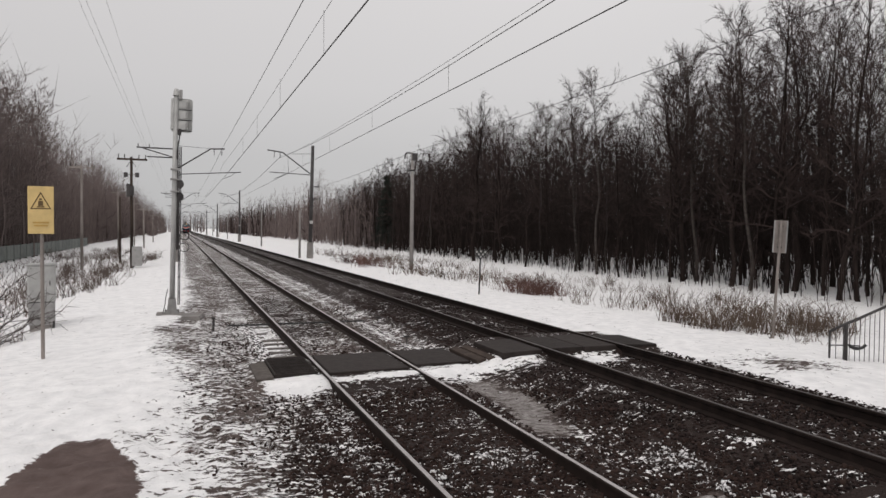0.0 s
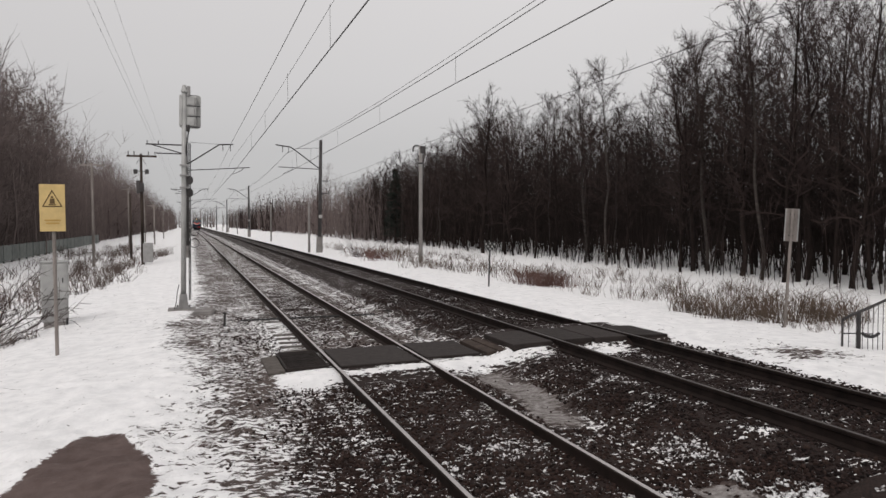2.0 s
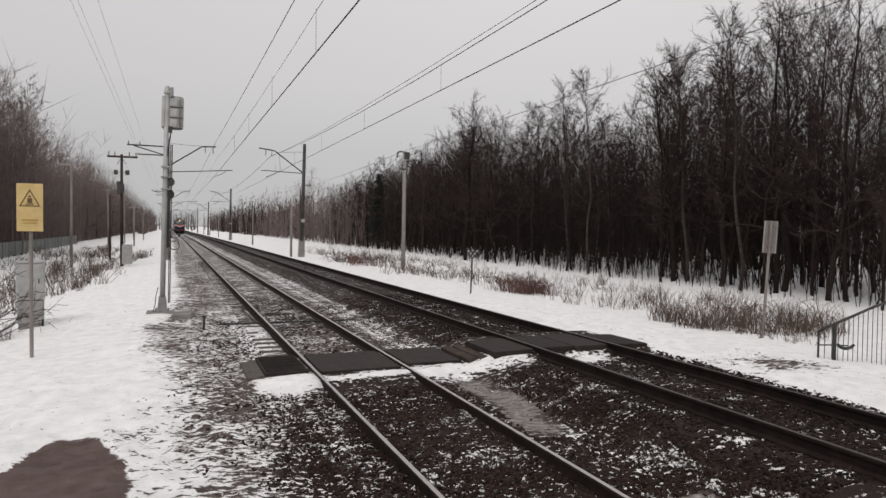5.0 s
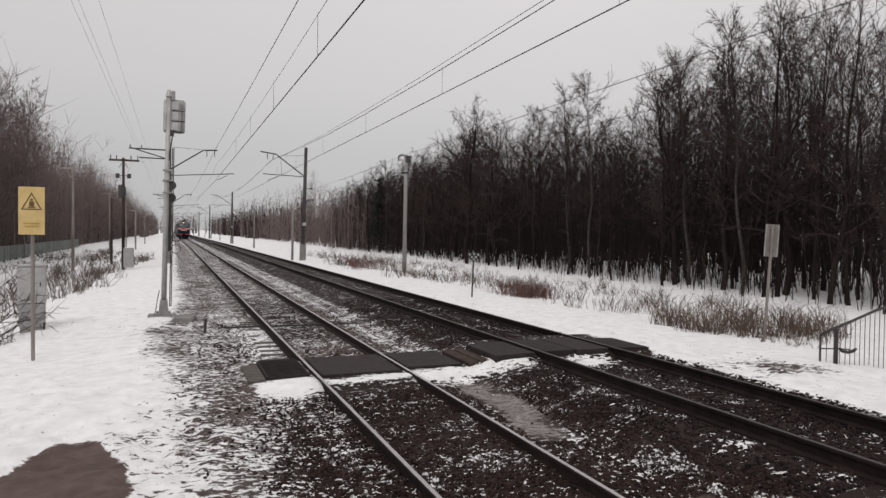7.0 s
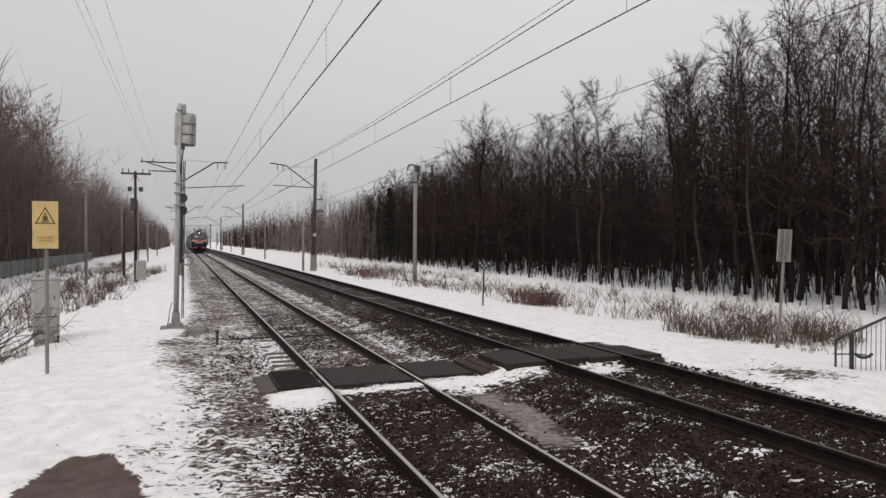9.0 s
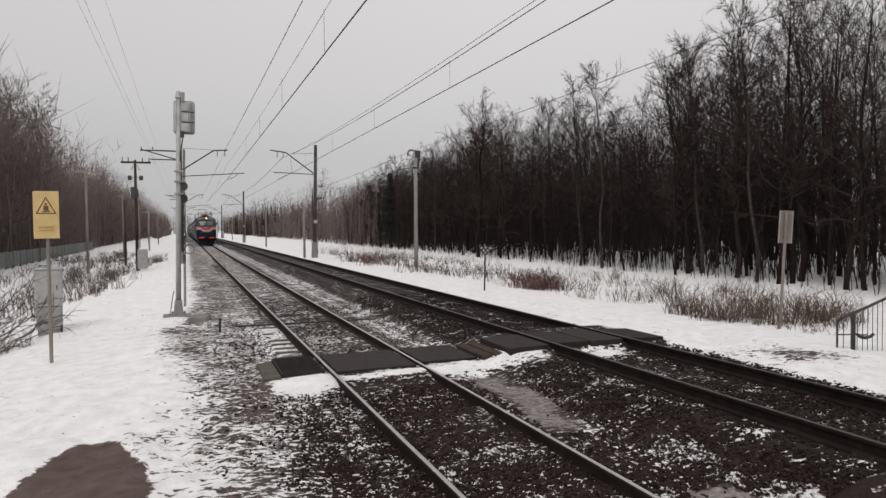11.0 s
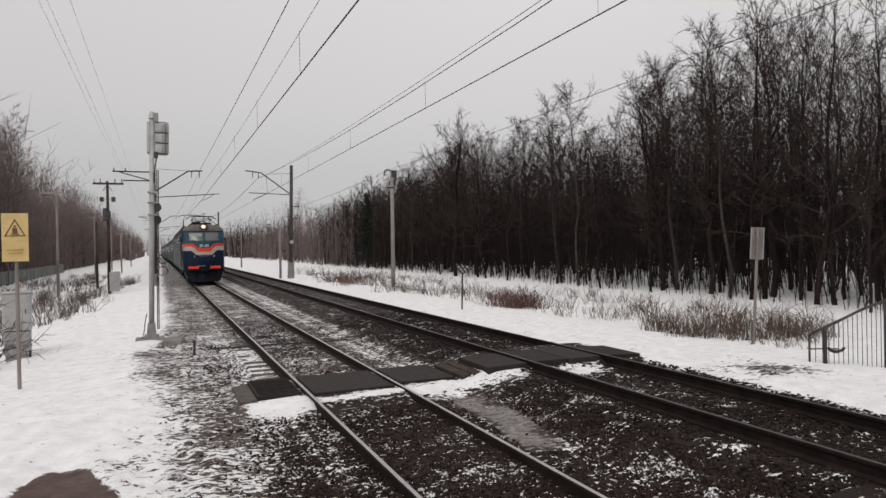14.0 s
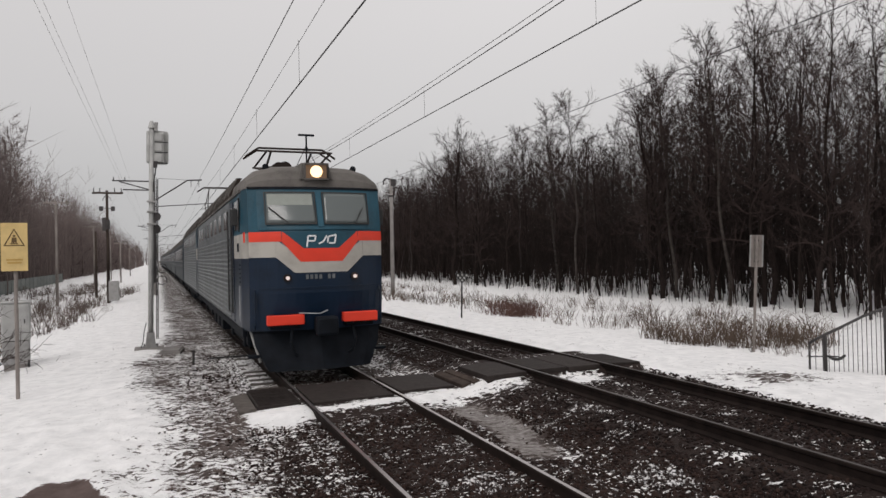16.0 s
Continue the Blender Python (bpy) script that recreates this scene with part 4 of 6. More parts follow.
def skyline(x, y):
    """Height of the woods' edge along the railway, with its gaps and tall groups."""
    k = x / 26.0
    h = np.interp(y / k, [12, 24, 29, 32, 35, 38, 40, 44, 52, 60, 70, 80, 110, 200], [15.0, 14.6, 14.0, 13.0, 11.8, 12.2, 12.6, 12.8, 13.6, 14.0, 13.3, 13.0, 12.8, 12.6])
    return float((h - 2.4) * k + 2.4)


def place_trees():
    """Each tree's pattern, place and height."""
    spots = []
    # edge of the woods beyond the raised track: the front rows
    y = 13.0
    while y < 112:
        for row, x0 in enumerate((25.6, 28.2, 31.6)):
            spots.append((x0 + rngt.uniform(-1.0, 1.4), y + rngt.uniform(-1.2, 1.2), rngt.uniform(0.78, 1.0)))
        y += 2.6 + 0.025 * y
    for k in range(8):
        spots.append((rngt.uniform(26.5, 33), rngt.uniform(13, 40), rngt.uniform(0.8, 1.0)))
    # a few that stand out
    yield from ((PROTO[3], 24.8, 56.6, 15.3), (PROTO[5], 25.2, 40.4, 13.3), (PROTO[2], 25.2, 37.6, 13.7), (PROTO[5], 25.8, 25.5, 14.0),
                (PROTO[0], 26.0, 23.6, 15.2), (PROTO[4], 24.2, 17.2, 9.0), (PROTO[6], 25.6, 20.6, 15.6), (PROTO[3], 26.4, 31.0, 12.8))
    for x, yy, f in spots:
        k = int(rngt.choice(len(PROTO), p=[0.22, 0.20, 0.09, 0.10, 0.14, 0.07, 0.18]))
        yield PROTO[k], x, yy, f * skyline(x, yy)
    # woods across the field on the other side, and one old tree before them
    yield PALE[2], -11.2, 44.0, 13.6
    y = 50.0
    while y < 104:
        for x0 in (-16.8, -19.4, -22.4):
            yield PALE[int(rngt.integers(2))], x0 + rngt.uniform(-1.2, 1.2), y + rngt.uniform(-1.5, 1.5), rngt.uniform(18.5, 22.0)
        y += 3.2


first = set()
for proto, x, y, h in place_trees():
    m = pose(x, y, gh(x, y), 0, 0, float(rngt.uniform(0, 360)))
    c = copy_thing(proto, m) if proto.name in first else proto
    if c == proto:
        first.add(proto.name)
        proto.matrix_basis = m
    c.scale = (h / tops[proto.name],) * 3


def many_sticks(name, count, region, seed, height, r0, kw, material, label, category):
    """Far woods: many simpler trees in one mesh."""
    rng = np.random.default_rng(seed)
    protos = []
    for k in range(5):
        tr, bo, fi = grow(np.random.default_rng(seed * 10 + k), height, r0, **kw)
        protos.append(merge(tris(sticks(tr + bo, 3)), spikes(fi)))
    V, F, off = [], [], 0
    for i in range(count):
        vs, fs = protos[i % 5]
        x, y = region(rng)
        s = rng.uniform(0.75, 1.15)
        if 0 < x < 80 and y < 140:
            s = rng.uniform(0.55, 0.85) * skyline(x, y) / (height * 1.1)
        a = rng.uniform(0, 6.28)
        c, sn = math.cos(a) * s, math.sin(a) * s
        w = np.stack([vs[:, 0] * c - vs[:, 1] * sn + x, vs[:, 0] * sn + vs[:, 1] * c + y, vs[:, 2] * s + gh(x, y)], 1)
        V.append(w)
        F.append(fs + off)
        off += len(vs)
    ob = new(name, fast_mesh(name, np.concatenate(V), np.concatenate(F), material))
    return tagged(ob, label, category, kind="stuff")


FARKW = dict(limbs=13, spread=0.26, subs=2, twigs=1, twig_r=0.040, first=0.15)
BELTKW = dict(limbs=16, spread=0.25, subs=3, twigs=2, twig_r=0.030, first=0.12)
DEEPKW = dict(limbs=20, spread=0.26, subs=4, twigs=3, twig_r=0.020, first=0.08)


ENDKW = dict(limbs=9, spread=0.30, subs=2, twigs=1, twig_r=0.09, first=0.05)


def deep_right(r):
    y = r.uniform(4, 130)
    return 36 + 26 * r.uniform() ** 1.3, y


def far_right(r):
    return 24.5 + 30 * r.uniform() ** 1.5 + 0.0, 112 + 420 * r.uniform() ** 1.6


def far_left(r):
    return -17 - 22 * r.uniform() ** 1.4, 85 + 440 * r.uniform() ** 1.15


def far_end(r):
    return r.uniform(-110, 130), r.uniform(540, 640)


many_sticks("woods", 90, deep_right, 21, 12.0, 0.11, DEEPKW, M_BARK, "dense dark bare woods behind the first trees", "woods")
# The remote belts wear lightened twig colours in place of haze in the air.
many_sticks("woods", 210, far_right, 22, 12.6, 0.12, BELTKW, M_HAZED, "long belt of bare woods along the railway", "woods")
many_sticks("woods", 320, far_left, 23, 18.0, 0.15, FARKW, M_HAZED, "bare grey-brown woods across the snowy field", "woods")
many_sticks("woods", 170, lambda r: (-17.5 - 30 * r.uniform() ** 1.3, 170 + 360 * r.uniform()), 25, 13.5, 0.42, ENDKW, M_TWIG, "dark distant trees across the snowy field", "woods")
many_sticks("woods", 150, lambda r: (-10.5 - 26 * r.uniform() ** 1.5, 300 + 260 * r.uniform()), 27, 12.5, 0.5, ENDKW, M_HAZED, "distant woods closing in on the railway", "woods")
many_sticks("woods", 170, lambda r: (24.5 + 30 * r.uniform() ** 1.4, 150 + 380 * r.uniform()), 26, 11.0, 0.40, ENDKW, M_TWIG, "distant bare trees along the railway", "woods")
many_sticks("woods", 150, far_end, 24, 13.0, 0.5, ENDKW, M_HAZED, "distant woods where the railway ends", "woods")


def thicket(name, count, region, seed, tall, r, branches, clear, material, label):
    """Thin upright saplings in one mesh; tall(x, y, rng) is a sapling's height, and its stem is bare up to clear."""
    rng = np.random.default_rng(seed)
    segs, fine = [], []
    for i in range(count):
        x, y = region(rng)
        h = tall(x, y, rng)
        low = min(0.6, clear * rng.uniform(0.25, 1.25) / h)
        p = np.array([x, y, gh(x, y) - 0.1])
        d = np.array([rng.normal(0, 0.10), rng.normal(0, 0.10), 1.0])
        q = p + d * h * 0.5
        e = q + (d + np.array([rng.normal(0, 0.1), rng.normal(0, 0.1), 0])) * h * 0.5
        segs.append((p, q, r, r * 0.7))
        fine.append((q, e, r * 0.7, r * 0.25))
        for k in range(branches):
            u = rng.uniform(low, 0.97)
            s = p + (q - p) * u * 2 if u < 0.5 else q + (e - q) * (u * 2 - 1)
            dd = np.array([rng.normal(0, 0.6), rng.normal(0, 0.6), 0.9])
            fine.append((s, s + dd * h * rng.uniform(0.08, 0.20), r * 0.62, r * 0.2))
    ob = new(name, fast_mesh(name, *merge(tris(sticks(segs, 3)), spikes(fine)), material))
    return tagged(ob, label, "undergrowth", kind="stuff")


def wood_height(x, y, r):
    return r.uniform(0.28, 0.66 if y < 1.2 * x else 0.80) * skyline(x, y)


thicket("undergrowth", 3000, lambda r: (26.5 + 20 * r.uniform(), r.uniform(8, 130)), 31, wood_height, 0.026, 34, 1.5, M_BARK, "dense dark saplings between the trunks of the woods")
thicket("undergrowth", 1500, lambda r: (45 + 12 * r.uniform(), r.uniform(10, 150)), 34, lambda x, y, r: r.uniform(3, 12), 0.055, 22, 0.8, M_BARK, "dense dark saplings deep in the woods")
# The next two carry painted haze in their pale twig colour.
thicket("undergrowth", 4000, lambda r: (-16.4 - 14 * r.uniform(), 48 + 330 * r.uniform() ** 1.5), 32, lambda x, y, r: r.uniform(8.0, 20.0), 0.05, 16, 1.5, M_HAZED, "saplings at the foot of the far woods")
thicket("undergrowth", 900, lambda r: (24.5 + 16 * r.uniform(), 98 + 190 * r.uniform() ** 1.3), 37, lambda x, y, r: r.uniform(4, 11), 0.06, 16, 1.0, M_HAZED, "grey-brown saplings along the railway")
thicket("undergrowth", 220, lambda r: (24.6 + 5.0 * r.uniform(), r.uniform(10, 100)), 36, lambda x, y, r: r.uniform(0.8, 2.6), 0.022, 10, 0.15, M_BARK, "dark low brush round the first trunks")
thicket("undergrowth", 200, lambda r: (24.0 + 2.5 * r.uniform(), r.uniform(12, 100)), 33, lambda x, y, r: r.uniform(1.5, 4.5), 0.016, 8, 0.3, M_TWIG, "low brush before the first trunks")


def spruce(x, y, h):
    rng = np.random.default_rng(int(y))
    t = thing("spruce", pose(x, y, gh(x, y)), "dark evergreen spruce among bare trees", "spruce")
    part("trunk", rod(bmesh.new(), (0, 0, -0.3), (0, 0, h), 0.16, 0.02, n=7), M_BARK, t)
    segs = []
    for i in range(260):
        u = rng.uniform(0.12, 0.99)
        az = rng.uniform(0, 6.28)
        ln = (1 - u) * h * 0.22 + 0.25
        p = np.array([0, 0, h * u])
        q = p + np.array([math.cos(az) * ln, math.sin(az) * ln, -0.15 * ln])
        segs.append((p, q, 0.05, 0.02))
        for k in range(9):
            w = rng.uniform(0.2, 1)
            s = p + (q - p) * w
            segs.append((s, s + np.array([rng.normal(0, 0.22), rng.normal(0, 0.22), -rng.uniform(0.05, 0.35)]), 0.05, 0.015))
    c = new("crown", fast_mesh("crown", *sticks(segs, 3), M_SPRUCE))
    c.parent = t
    return t


spruce(26.6, 91.0, 10.4)


# ---- dry grass, reeds and brush ----
def blades(name, spots, seed, material, label, lean=0.25):
    """Dry stalks in one mesh: spots are (x, y, spread, count, height, width)."""
    rng = np.random.default_rng(seed)
    segs = []
    for x, y, sp, n, h, w in spots:
        for i in range(n):
            px, py = x + rng.normal(0, sp), y + rng.normal(0, sp)
            hh = h * rng.uniform(0.45, 1.15)
            p = np.array([px, py, gh(px, py) - 0.05])
            d = np.array([rng.normal(0, lean), rng.normal(0, lean), 1.0])
            q = p + d * hh * 0.6
            e = q + (d + np.array([rng.normal(0, lean * 1.6), rng.normal(0, lean * 1.6), -0.35])) * hh * 0.4
            segs.append((p, q, w, w * 0.8))
            segs.append((q, e, w * 0.8, w * 0.2))
            if rng.uniform() < 0.4:
                segs.append((q, q + np.array([rng.normal(0, 0.15), rng.normal(0, 0.15), 0.2]) * hh * 0.8, w * 0.6, w * 0.2))
    ob = new(name, fast_mesh(name, *sticks(segs, 3), material))
    return tagged(ob, label, "dry grass", kind="stuff")


rg = np.random.default_rng(55)


def patches(x0, x1, y0, y1, n, k, sp, count, h, w):
    """k spots round each of n clump centres."""
    out = []
    for _ in range(n):
        cx, cy = rg.uniform(x0, x1), rg.uniform(y0, y1)
        f = rg.uniform(0.6, 1.2)
        for _ in range(k):
            out.append((cx + rg.normal(0, sp), cy + rg.normal(0, sp), sp * 0.3, count, h * f, w))
    return out


spots = patches(12.8, 17.6, 13.3, 15.8, 22, 4, 0.42, 12, 1.08, 0.0075)
spots += patches(12.8, 19, 17, 24, 10, 3, 0.4, 8, 0.55, 0.006)
spots += patches(14.5, 21, 18, 34, 22, 4, 0.6, 8, 0.75, 0.008)
spots += patches(11.6, 20, 26, 70, 40, 4, 0.8, 9, 0.8, 0.011)
spots += patches(13.2, 14.2, 11.6, 12.4, 4, 3, 0.15, 5, 0.5, 0.005)
blades("dry_grass", spots, 41, M_REED, "dry tan reeds and grass standing out of snow", lean=0.32)
spots = [(11.9 + 2.3 * rg.uniform(), 23.6 + 1.6 * rg.uniform(), 0.25, 16, 0.8, 0.008) for _ in range(34)]
spots += [(10.8 + 1.2 * rg.uniform(), 40 + 9 * rg.uniform(), 0.4, 12, 0.9, 0.012) for _ in range(20)]
blades("shrub", spots, 42, M_REDTWIG, "low reddish-brown shrub in snow", lean=0.35)
M_STALK = mat("dark_dead_stalks", (0.115, 0.088, 0.076), 0.95, var=0.4, scale=0.8)
spots = patches(-7.5, -4.6, 24, 56, 22, 4, 0.6, 10, 1.0, 0.010)
spots += patches(-4.2, -3.4, 30, 60, 14, 4, 0.4, 8, 0.8, 0.011)
spots += patches(-5.2, -3.8, 16, 19.5, 8, 3, 0.25, 8, 0.7, 0.005)
spots += patches(-13, -5.5, 44, 110, 40, 4, 0.8, 7, 0.95, 0.016)
spots += patches(-3.0, -2.0, 52, 66, 8, 3, 0.4, 8, 0.8, 0.013)
blades("dry_grass", spots, 43, M_STALK, "dark dead stalks in the snowy field", lean=0.32)


def bush(x, y, h, n, seed, label):
    rng = np.random.default_rng(seed)
    segs = []
    for i in range(n):
        az, up = rng.uniform(0, 6.28), rng.uniform(0.35, 1.4)
        d = np.array([math.cos(az), math.sin(az), up])
        d /= np.linalg.norm(d)
        p = np.array([rng.normal(0, 0.15), rng.normal(0, 0.15), -0.1])
        for k in range(4):
            q = p + d * h * 0.3
            segs.append((p, q, 0.018 * (1 - k * 0.2), 0.018 * (0.8 - k * 0.2)))
            for j in range(3):
                e = p + (q - p) * rng.uniform(0.2, 1)
                segs.append((e, e + (d + rng.normal(0, 0.6, 3)) * h * 0.16, 0.008, 0.003))
            d = d + rng.normal(0, 0.22, 3) + np.array([0, 0, -0.08])
            d /= np.linalg.norm(d)
            p = q
    t = new("bush", fast_mesh("bush", *sticks(segs, 3), M_TWIG))
    t.matrix_basis = pose(x, y, gh(x, y))
    return tagged(t, label, "bush")


bush(-4.75, 19.2, 2.1, 28, 61, "leafless bush with bare arching twigs in snow")
bush(-5.9, 22.8, 1.6, 20, 62, "leafless bush with bare arching twigs in snow")
bush(11.0, 46.5, 1.5, 16, 63, "leafless bush beside the far snow path")

# low fence across the field
fence = thing("fence", pose(-15.6, 0, -0.98), "long grey-green panel fence before the far woods", "fence")
M_FENCE = mat("grey_green_fence_paint", (0.125, 0.138, 0.128), 0.8, var=0.3, scale=1.5)
for k in range(28):
    part("panel", boxed(-0.03, 0.03, 52 + k * 3.0, 54.85 + k * 3.0, 0.15, 1.55), M_FENCE, fence)
    part("post", boxed(-0.06, 0.06, 54.87 + k * 3.0, 54.98 + k * 3.0, -0.3, 1.65), M_FENCE, fence)


# ---- ballast stones ----
def stone_mesh(name, count, region, seed, lo, hi, material, label, lift=0.0, flat=0.75):
    rng = np.random.default_rng(seed)
    base = np.array([[1, 0, 0], [-1, 0, 0], [0, 1, 0], [0, -1, 0], [0, 0, 1], [0, 0, -1]], float)
    tri = np.array([[0, 2, 4], [2, 1, 4], [1, 3, 4], [3, 0, 4], [2, 0, 5], [1, 2, 5], [3, 1, 5], [0, 3, 5]])
    P = np.array([region(rng) for _ in range(count)])
    s = rng.uniform(lo, hi, count) * 0.5
    a = rng.normal(0, 1, (count, 3, 3))
    q = np.linalg.qr(a)[0]
    jit = base[None] * rng.uniform(0.6, 1.25, (count, 6, 1)) + rng.normal(0, 0.18, (count, 6, 3))
    vs = np.einsum("nij,nkj->nki", q, jit) * s[:, None, None]
    vs[:, :, 2] *= flat
    z = ground_height(P[:, 0], P[:, 1])
    vs += np.stack([P[:, 0], P[:, 1], z + lift + s * 0.12], 1)[:, None, :]
    fs = (np.arange(count)[:, None, None] * 6 + tri[None]).reshape(-1, 3)
    ob = new(name, fast_mesh(name, vs.reshape(-1, 3), fs, material))
    return tagged(ob, label, "ballast", kind="stuff")


def snowy_stones(m, dark, pale, bare):
    """Every stone its own grey-brown; thin snow lies in uneven drifts over them."""
    n, l = m.node_tree.nodes, m.node_tree.links
    g = n.new("ShaderNodeNewGeometry")
    r = n.new("ShaderNodeValToRGB")
    r.color_ramp.elements[0].color, r.color_ramp.elements[1].color = (*dark, 1), (*pale, 1)
    l.new(g.outputs["Random Per Island"], r.inputs[0])
    tc = n.new("ShaderNodeTexCoord")
    total = None
    for scale, gain in ((1.1, 0.85), (7.0, 0.65), (30.0, 0.5)):
        t = n.new("ShaderNodeTexNoise")
        t.inputs["Scale"].default_value, t.inputs["Detail"].default_value = scale, 4
        l.new(tc.outputs["Object"], t.inputs[0])
        k = n.new("ShaderNodeMath")
        k.operation = "MULTIPLY_ADD"
        k.inputs[1].default_value = gain
        l.new(t.outputs[0], k.inputs[0])
        if total is None:
            k.inputs[2].default_value = 0.0
        else:
            l.new(total, k.inputs[2])
        total = k.outputs[0]
    mask = n.new("ShaderNodeValToRGB")
    mask.color_ramp.elements[0].position, mask.color_ramp.elements[1].position = bare, bare + 0.032
    half = n.new("ShaderNodeMath")
    half.operation = "MULTIPLY"
    half.inputs[1].default_value = 0.53
    l.new(total, half.inputs[0])
    l.new(half.outputs[0], mask.inputs[0])
    mix = n.new("ShaderNodeMixRGB")
    mix.inputs[2].default_value = (0.74, 0.735, 0.74, 1)
    l.new(mask.outputs[0], mix.inputs[0])
    l.new(r.outputs[0], mix.inputs[1])
    l.new(mix.outputs[0], n["Principled BSDF"].inputs["Base Color"])


# Darker granite with less snow, for the raised track.
M_STONE2 = mat("darker_crushed_granite", (0.05, 0.04, 0.037), 0.8, var=0.5, scale=3, bump=0.3, spec=0.12)
snowy_stones(M_STONE, (0.0075, 0.0042, 0.0036), (0.046, 0.028, 0.0235), 0.588)
snowy_stones(M_STONE2, (0.005, 0.0034, 0.0031), (0.034, 0.022, 0.020), 0.608)


def bed_spot(x0, x1, y0=4.5, y1=23.0, thin=1.0):
    """Random places on the bed, fewer where snow or slush covers the stones."""
    def pick(r):
        while True:
            x, y = r.uniform(x0, x1), y0 + (y1 - y0) * r.uniform() ** 1.5
            if 10.5 < y < 11.35 and 1.1 < x < 6.2 or 10.4 < y < 11.0 and 6.4 < x < 7.8:
                continue
            if y > 13 and x < 5.4 and r.uniform() > thin:
                continue
            if abs(x - 4.62 - 0.07 * (y - 8.5)) < 0.33 and 7.3 < y < 11 and r.uniform() > 0.015:
                continue
            if abs(x - 4.7) < 0.28 and abs(y - 4.85) < 0.45 and r.uniform() > 0.015:
                continue
            if x < 2.0 and x < np.interp(y, [4.5, 6.3, 8.3, 10.7], [0.5, 0.85, 1.3, 2.0]) + abs(r.normal(0, 0.35)) - 0.1:
                continue
            if x > np.interp(y, [5, 11, 13, 16], [8.75, 8.9, 8.55, 8.35]) + r.normal(0, 0.05):
                continue
            return x, y
    return pick


stone_mesh("ballast", 20000, bed_spot(0.5, 5.6, thin=0.22), 71, 0.03, 0.07, M_STONE, "dark crushed-stone ballast of the near track")
stone_mesh("ballast", 17000, bed_spot(5.4, 9.0), 72, 0.03, 0.07, M_STONE2, "dark crushed-stone ballast of the raised track")
stone_mesh("ballast", 3500, lambda r: (1.75 - abs(r.normal(0, 0.6)), 4.5 + 15 * r.uniform() ** 1.5), 73, 0.025, 0.06, M_STONE, "scattered dark stones in trodden snow")


M_LOOSE = mat("loose_granite", (0.036, 0.023, 0.019), 0.8, var=0.5, scale=9, bump=0.3, spec=0.12, tint=(0.008, 0.005, 0.004))


def loose_stones(seed):
    """The stones nearest the path, each for itself, on a few shared meshes."""
    rng = np.random.default_rng(seed)
    meshes = []
    for k in range(8):
        bm = bmesh.new()
        bmesh.ops.create_icosphere(bm, subdivisions=1, radius=0.5)
        for v in bm.verts:
            v.co = v.co * float(rng.uniform(0.72, 1.2))
            v.co.z *= 0.75
        me = bpy.data.meshes.new("stone")
        bm.to_mesh(me)
        bm.free()
        me.materials.append(M_LOOSE)
        meshes.append(me)
    for owner, x0, x1, count in ((NEAR_TRACK, 1.2, 5.4, 170), (FAR_TRACK, 5.5, 8.2, 130)):
        spot = bed_spot(x0, x1, 4.6, 7.4)
        for k in range(count):
            x, y = spot(rng)
            d = float(rng.uniform(0.045, 0.075))
            ob = new("stone", meshes[int(rng.integers(8))])
            ob.parent = owner
            ob.matrix_basis = pose(x, y, gh(x, y) + 0.25 * d, *(float(a) for a in rng.uniform(0, 360, 3))) @ Matrix.Diagonal((d, d * float(rng.uniform(0.7, 1.3)), d, 1))


loose_stones(75)


# ---- train ----
M_NAVY = mat("navy_blue_paint", (0.004, 0.0125, 0.029), 0.36, var=0.4, scale=2.0, fine=20, spec=0.25)
M_TEAL = mat("teal_blue_paint", (0.018, 0.073, 0.108), 0.42, var=0.25, scale=1.5, fine=20, spec=0.3)
M_STRIPE = mat("pale_grey_paint", (0.38, 0.36, 0.325), 0.55, var=0.25, scale=2)
M_RED = mat("orange_red_paint", (0.72, 0.042, 0.016), 0.45, var=0.08, scale=3)
M_ROOF = mat("dirty_grey_roof_paint", (0.115, 0.106, 0.098), 0.8, var=0.55, scale=1.6, bump=0.15, spec=0.2)
# Sheets paled to imitate snow mirrored in their paint; also used for plain trim.
M_SIDE = mat("snow_sheen_grey_blue", (0.150, 0.160, 0.165), 0.5, var=0.35, scale=1.2, spec=0.25)
M_UNDER = mat("sooty_running_gear", (0.008, 0.010, 0.014), 0.7, var=0.4, scale=4, spec=0.12)
M_COACH = mat("dark_blue_coach_paint", (0.030, 0.042, 0.050), 0.45, var=0.3, scale=1.0, spec=0.3)
M_ROOFEQ = mat("rusty_roof_gear", (0.04, 0.03, 0.026), 0.8, 0.3, var=0.4, scale=6, spec=0.2)
M_CHROME = mat("bright_trim", (0.55, 0.56, 0.57), 0.3, 0.8, var=0.15)
M_LOGO = mat("white_logo_paint", (0.72, 0.74, 0.75), 0.5, var=0.05)
M_BLIND = mat("pale_window_blind", (0.27, 0.29, 0.265), 0.8, var=0.1, scale=5)
# Grey tint lightened to stand in for haze reflected in the panes.
M_GLASS = glass_material("windscreen_glass", (0.10, 0.115, 0.115), 0.16)
M_DARKGLASS = glass_material("dark_side_glass", (0.02, 0.025, 0.03), 0.05)
M_HEADLAMP = glow("headlamp_glow", (1.0, 0.72, 0.40), 1.5)
# Weak emission imitates the lens's warm light on the reflector around it.
M_HEADRIM = glow("headlamp_reflector_glow", (0.13, 0.075, 0.04), 0.35)
M_MARKER = glow("marker_lamp_glow", (0.95, 0.80, 0.76), 0.15)

HW, FW = 1.48, 1.39


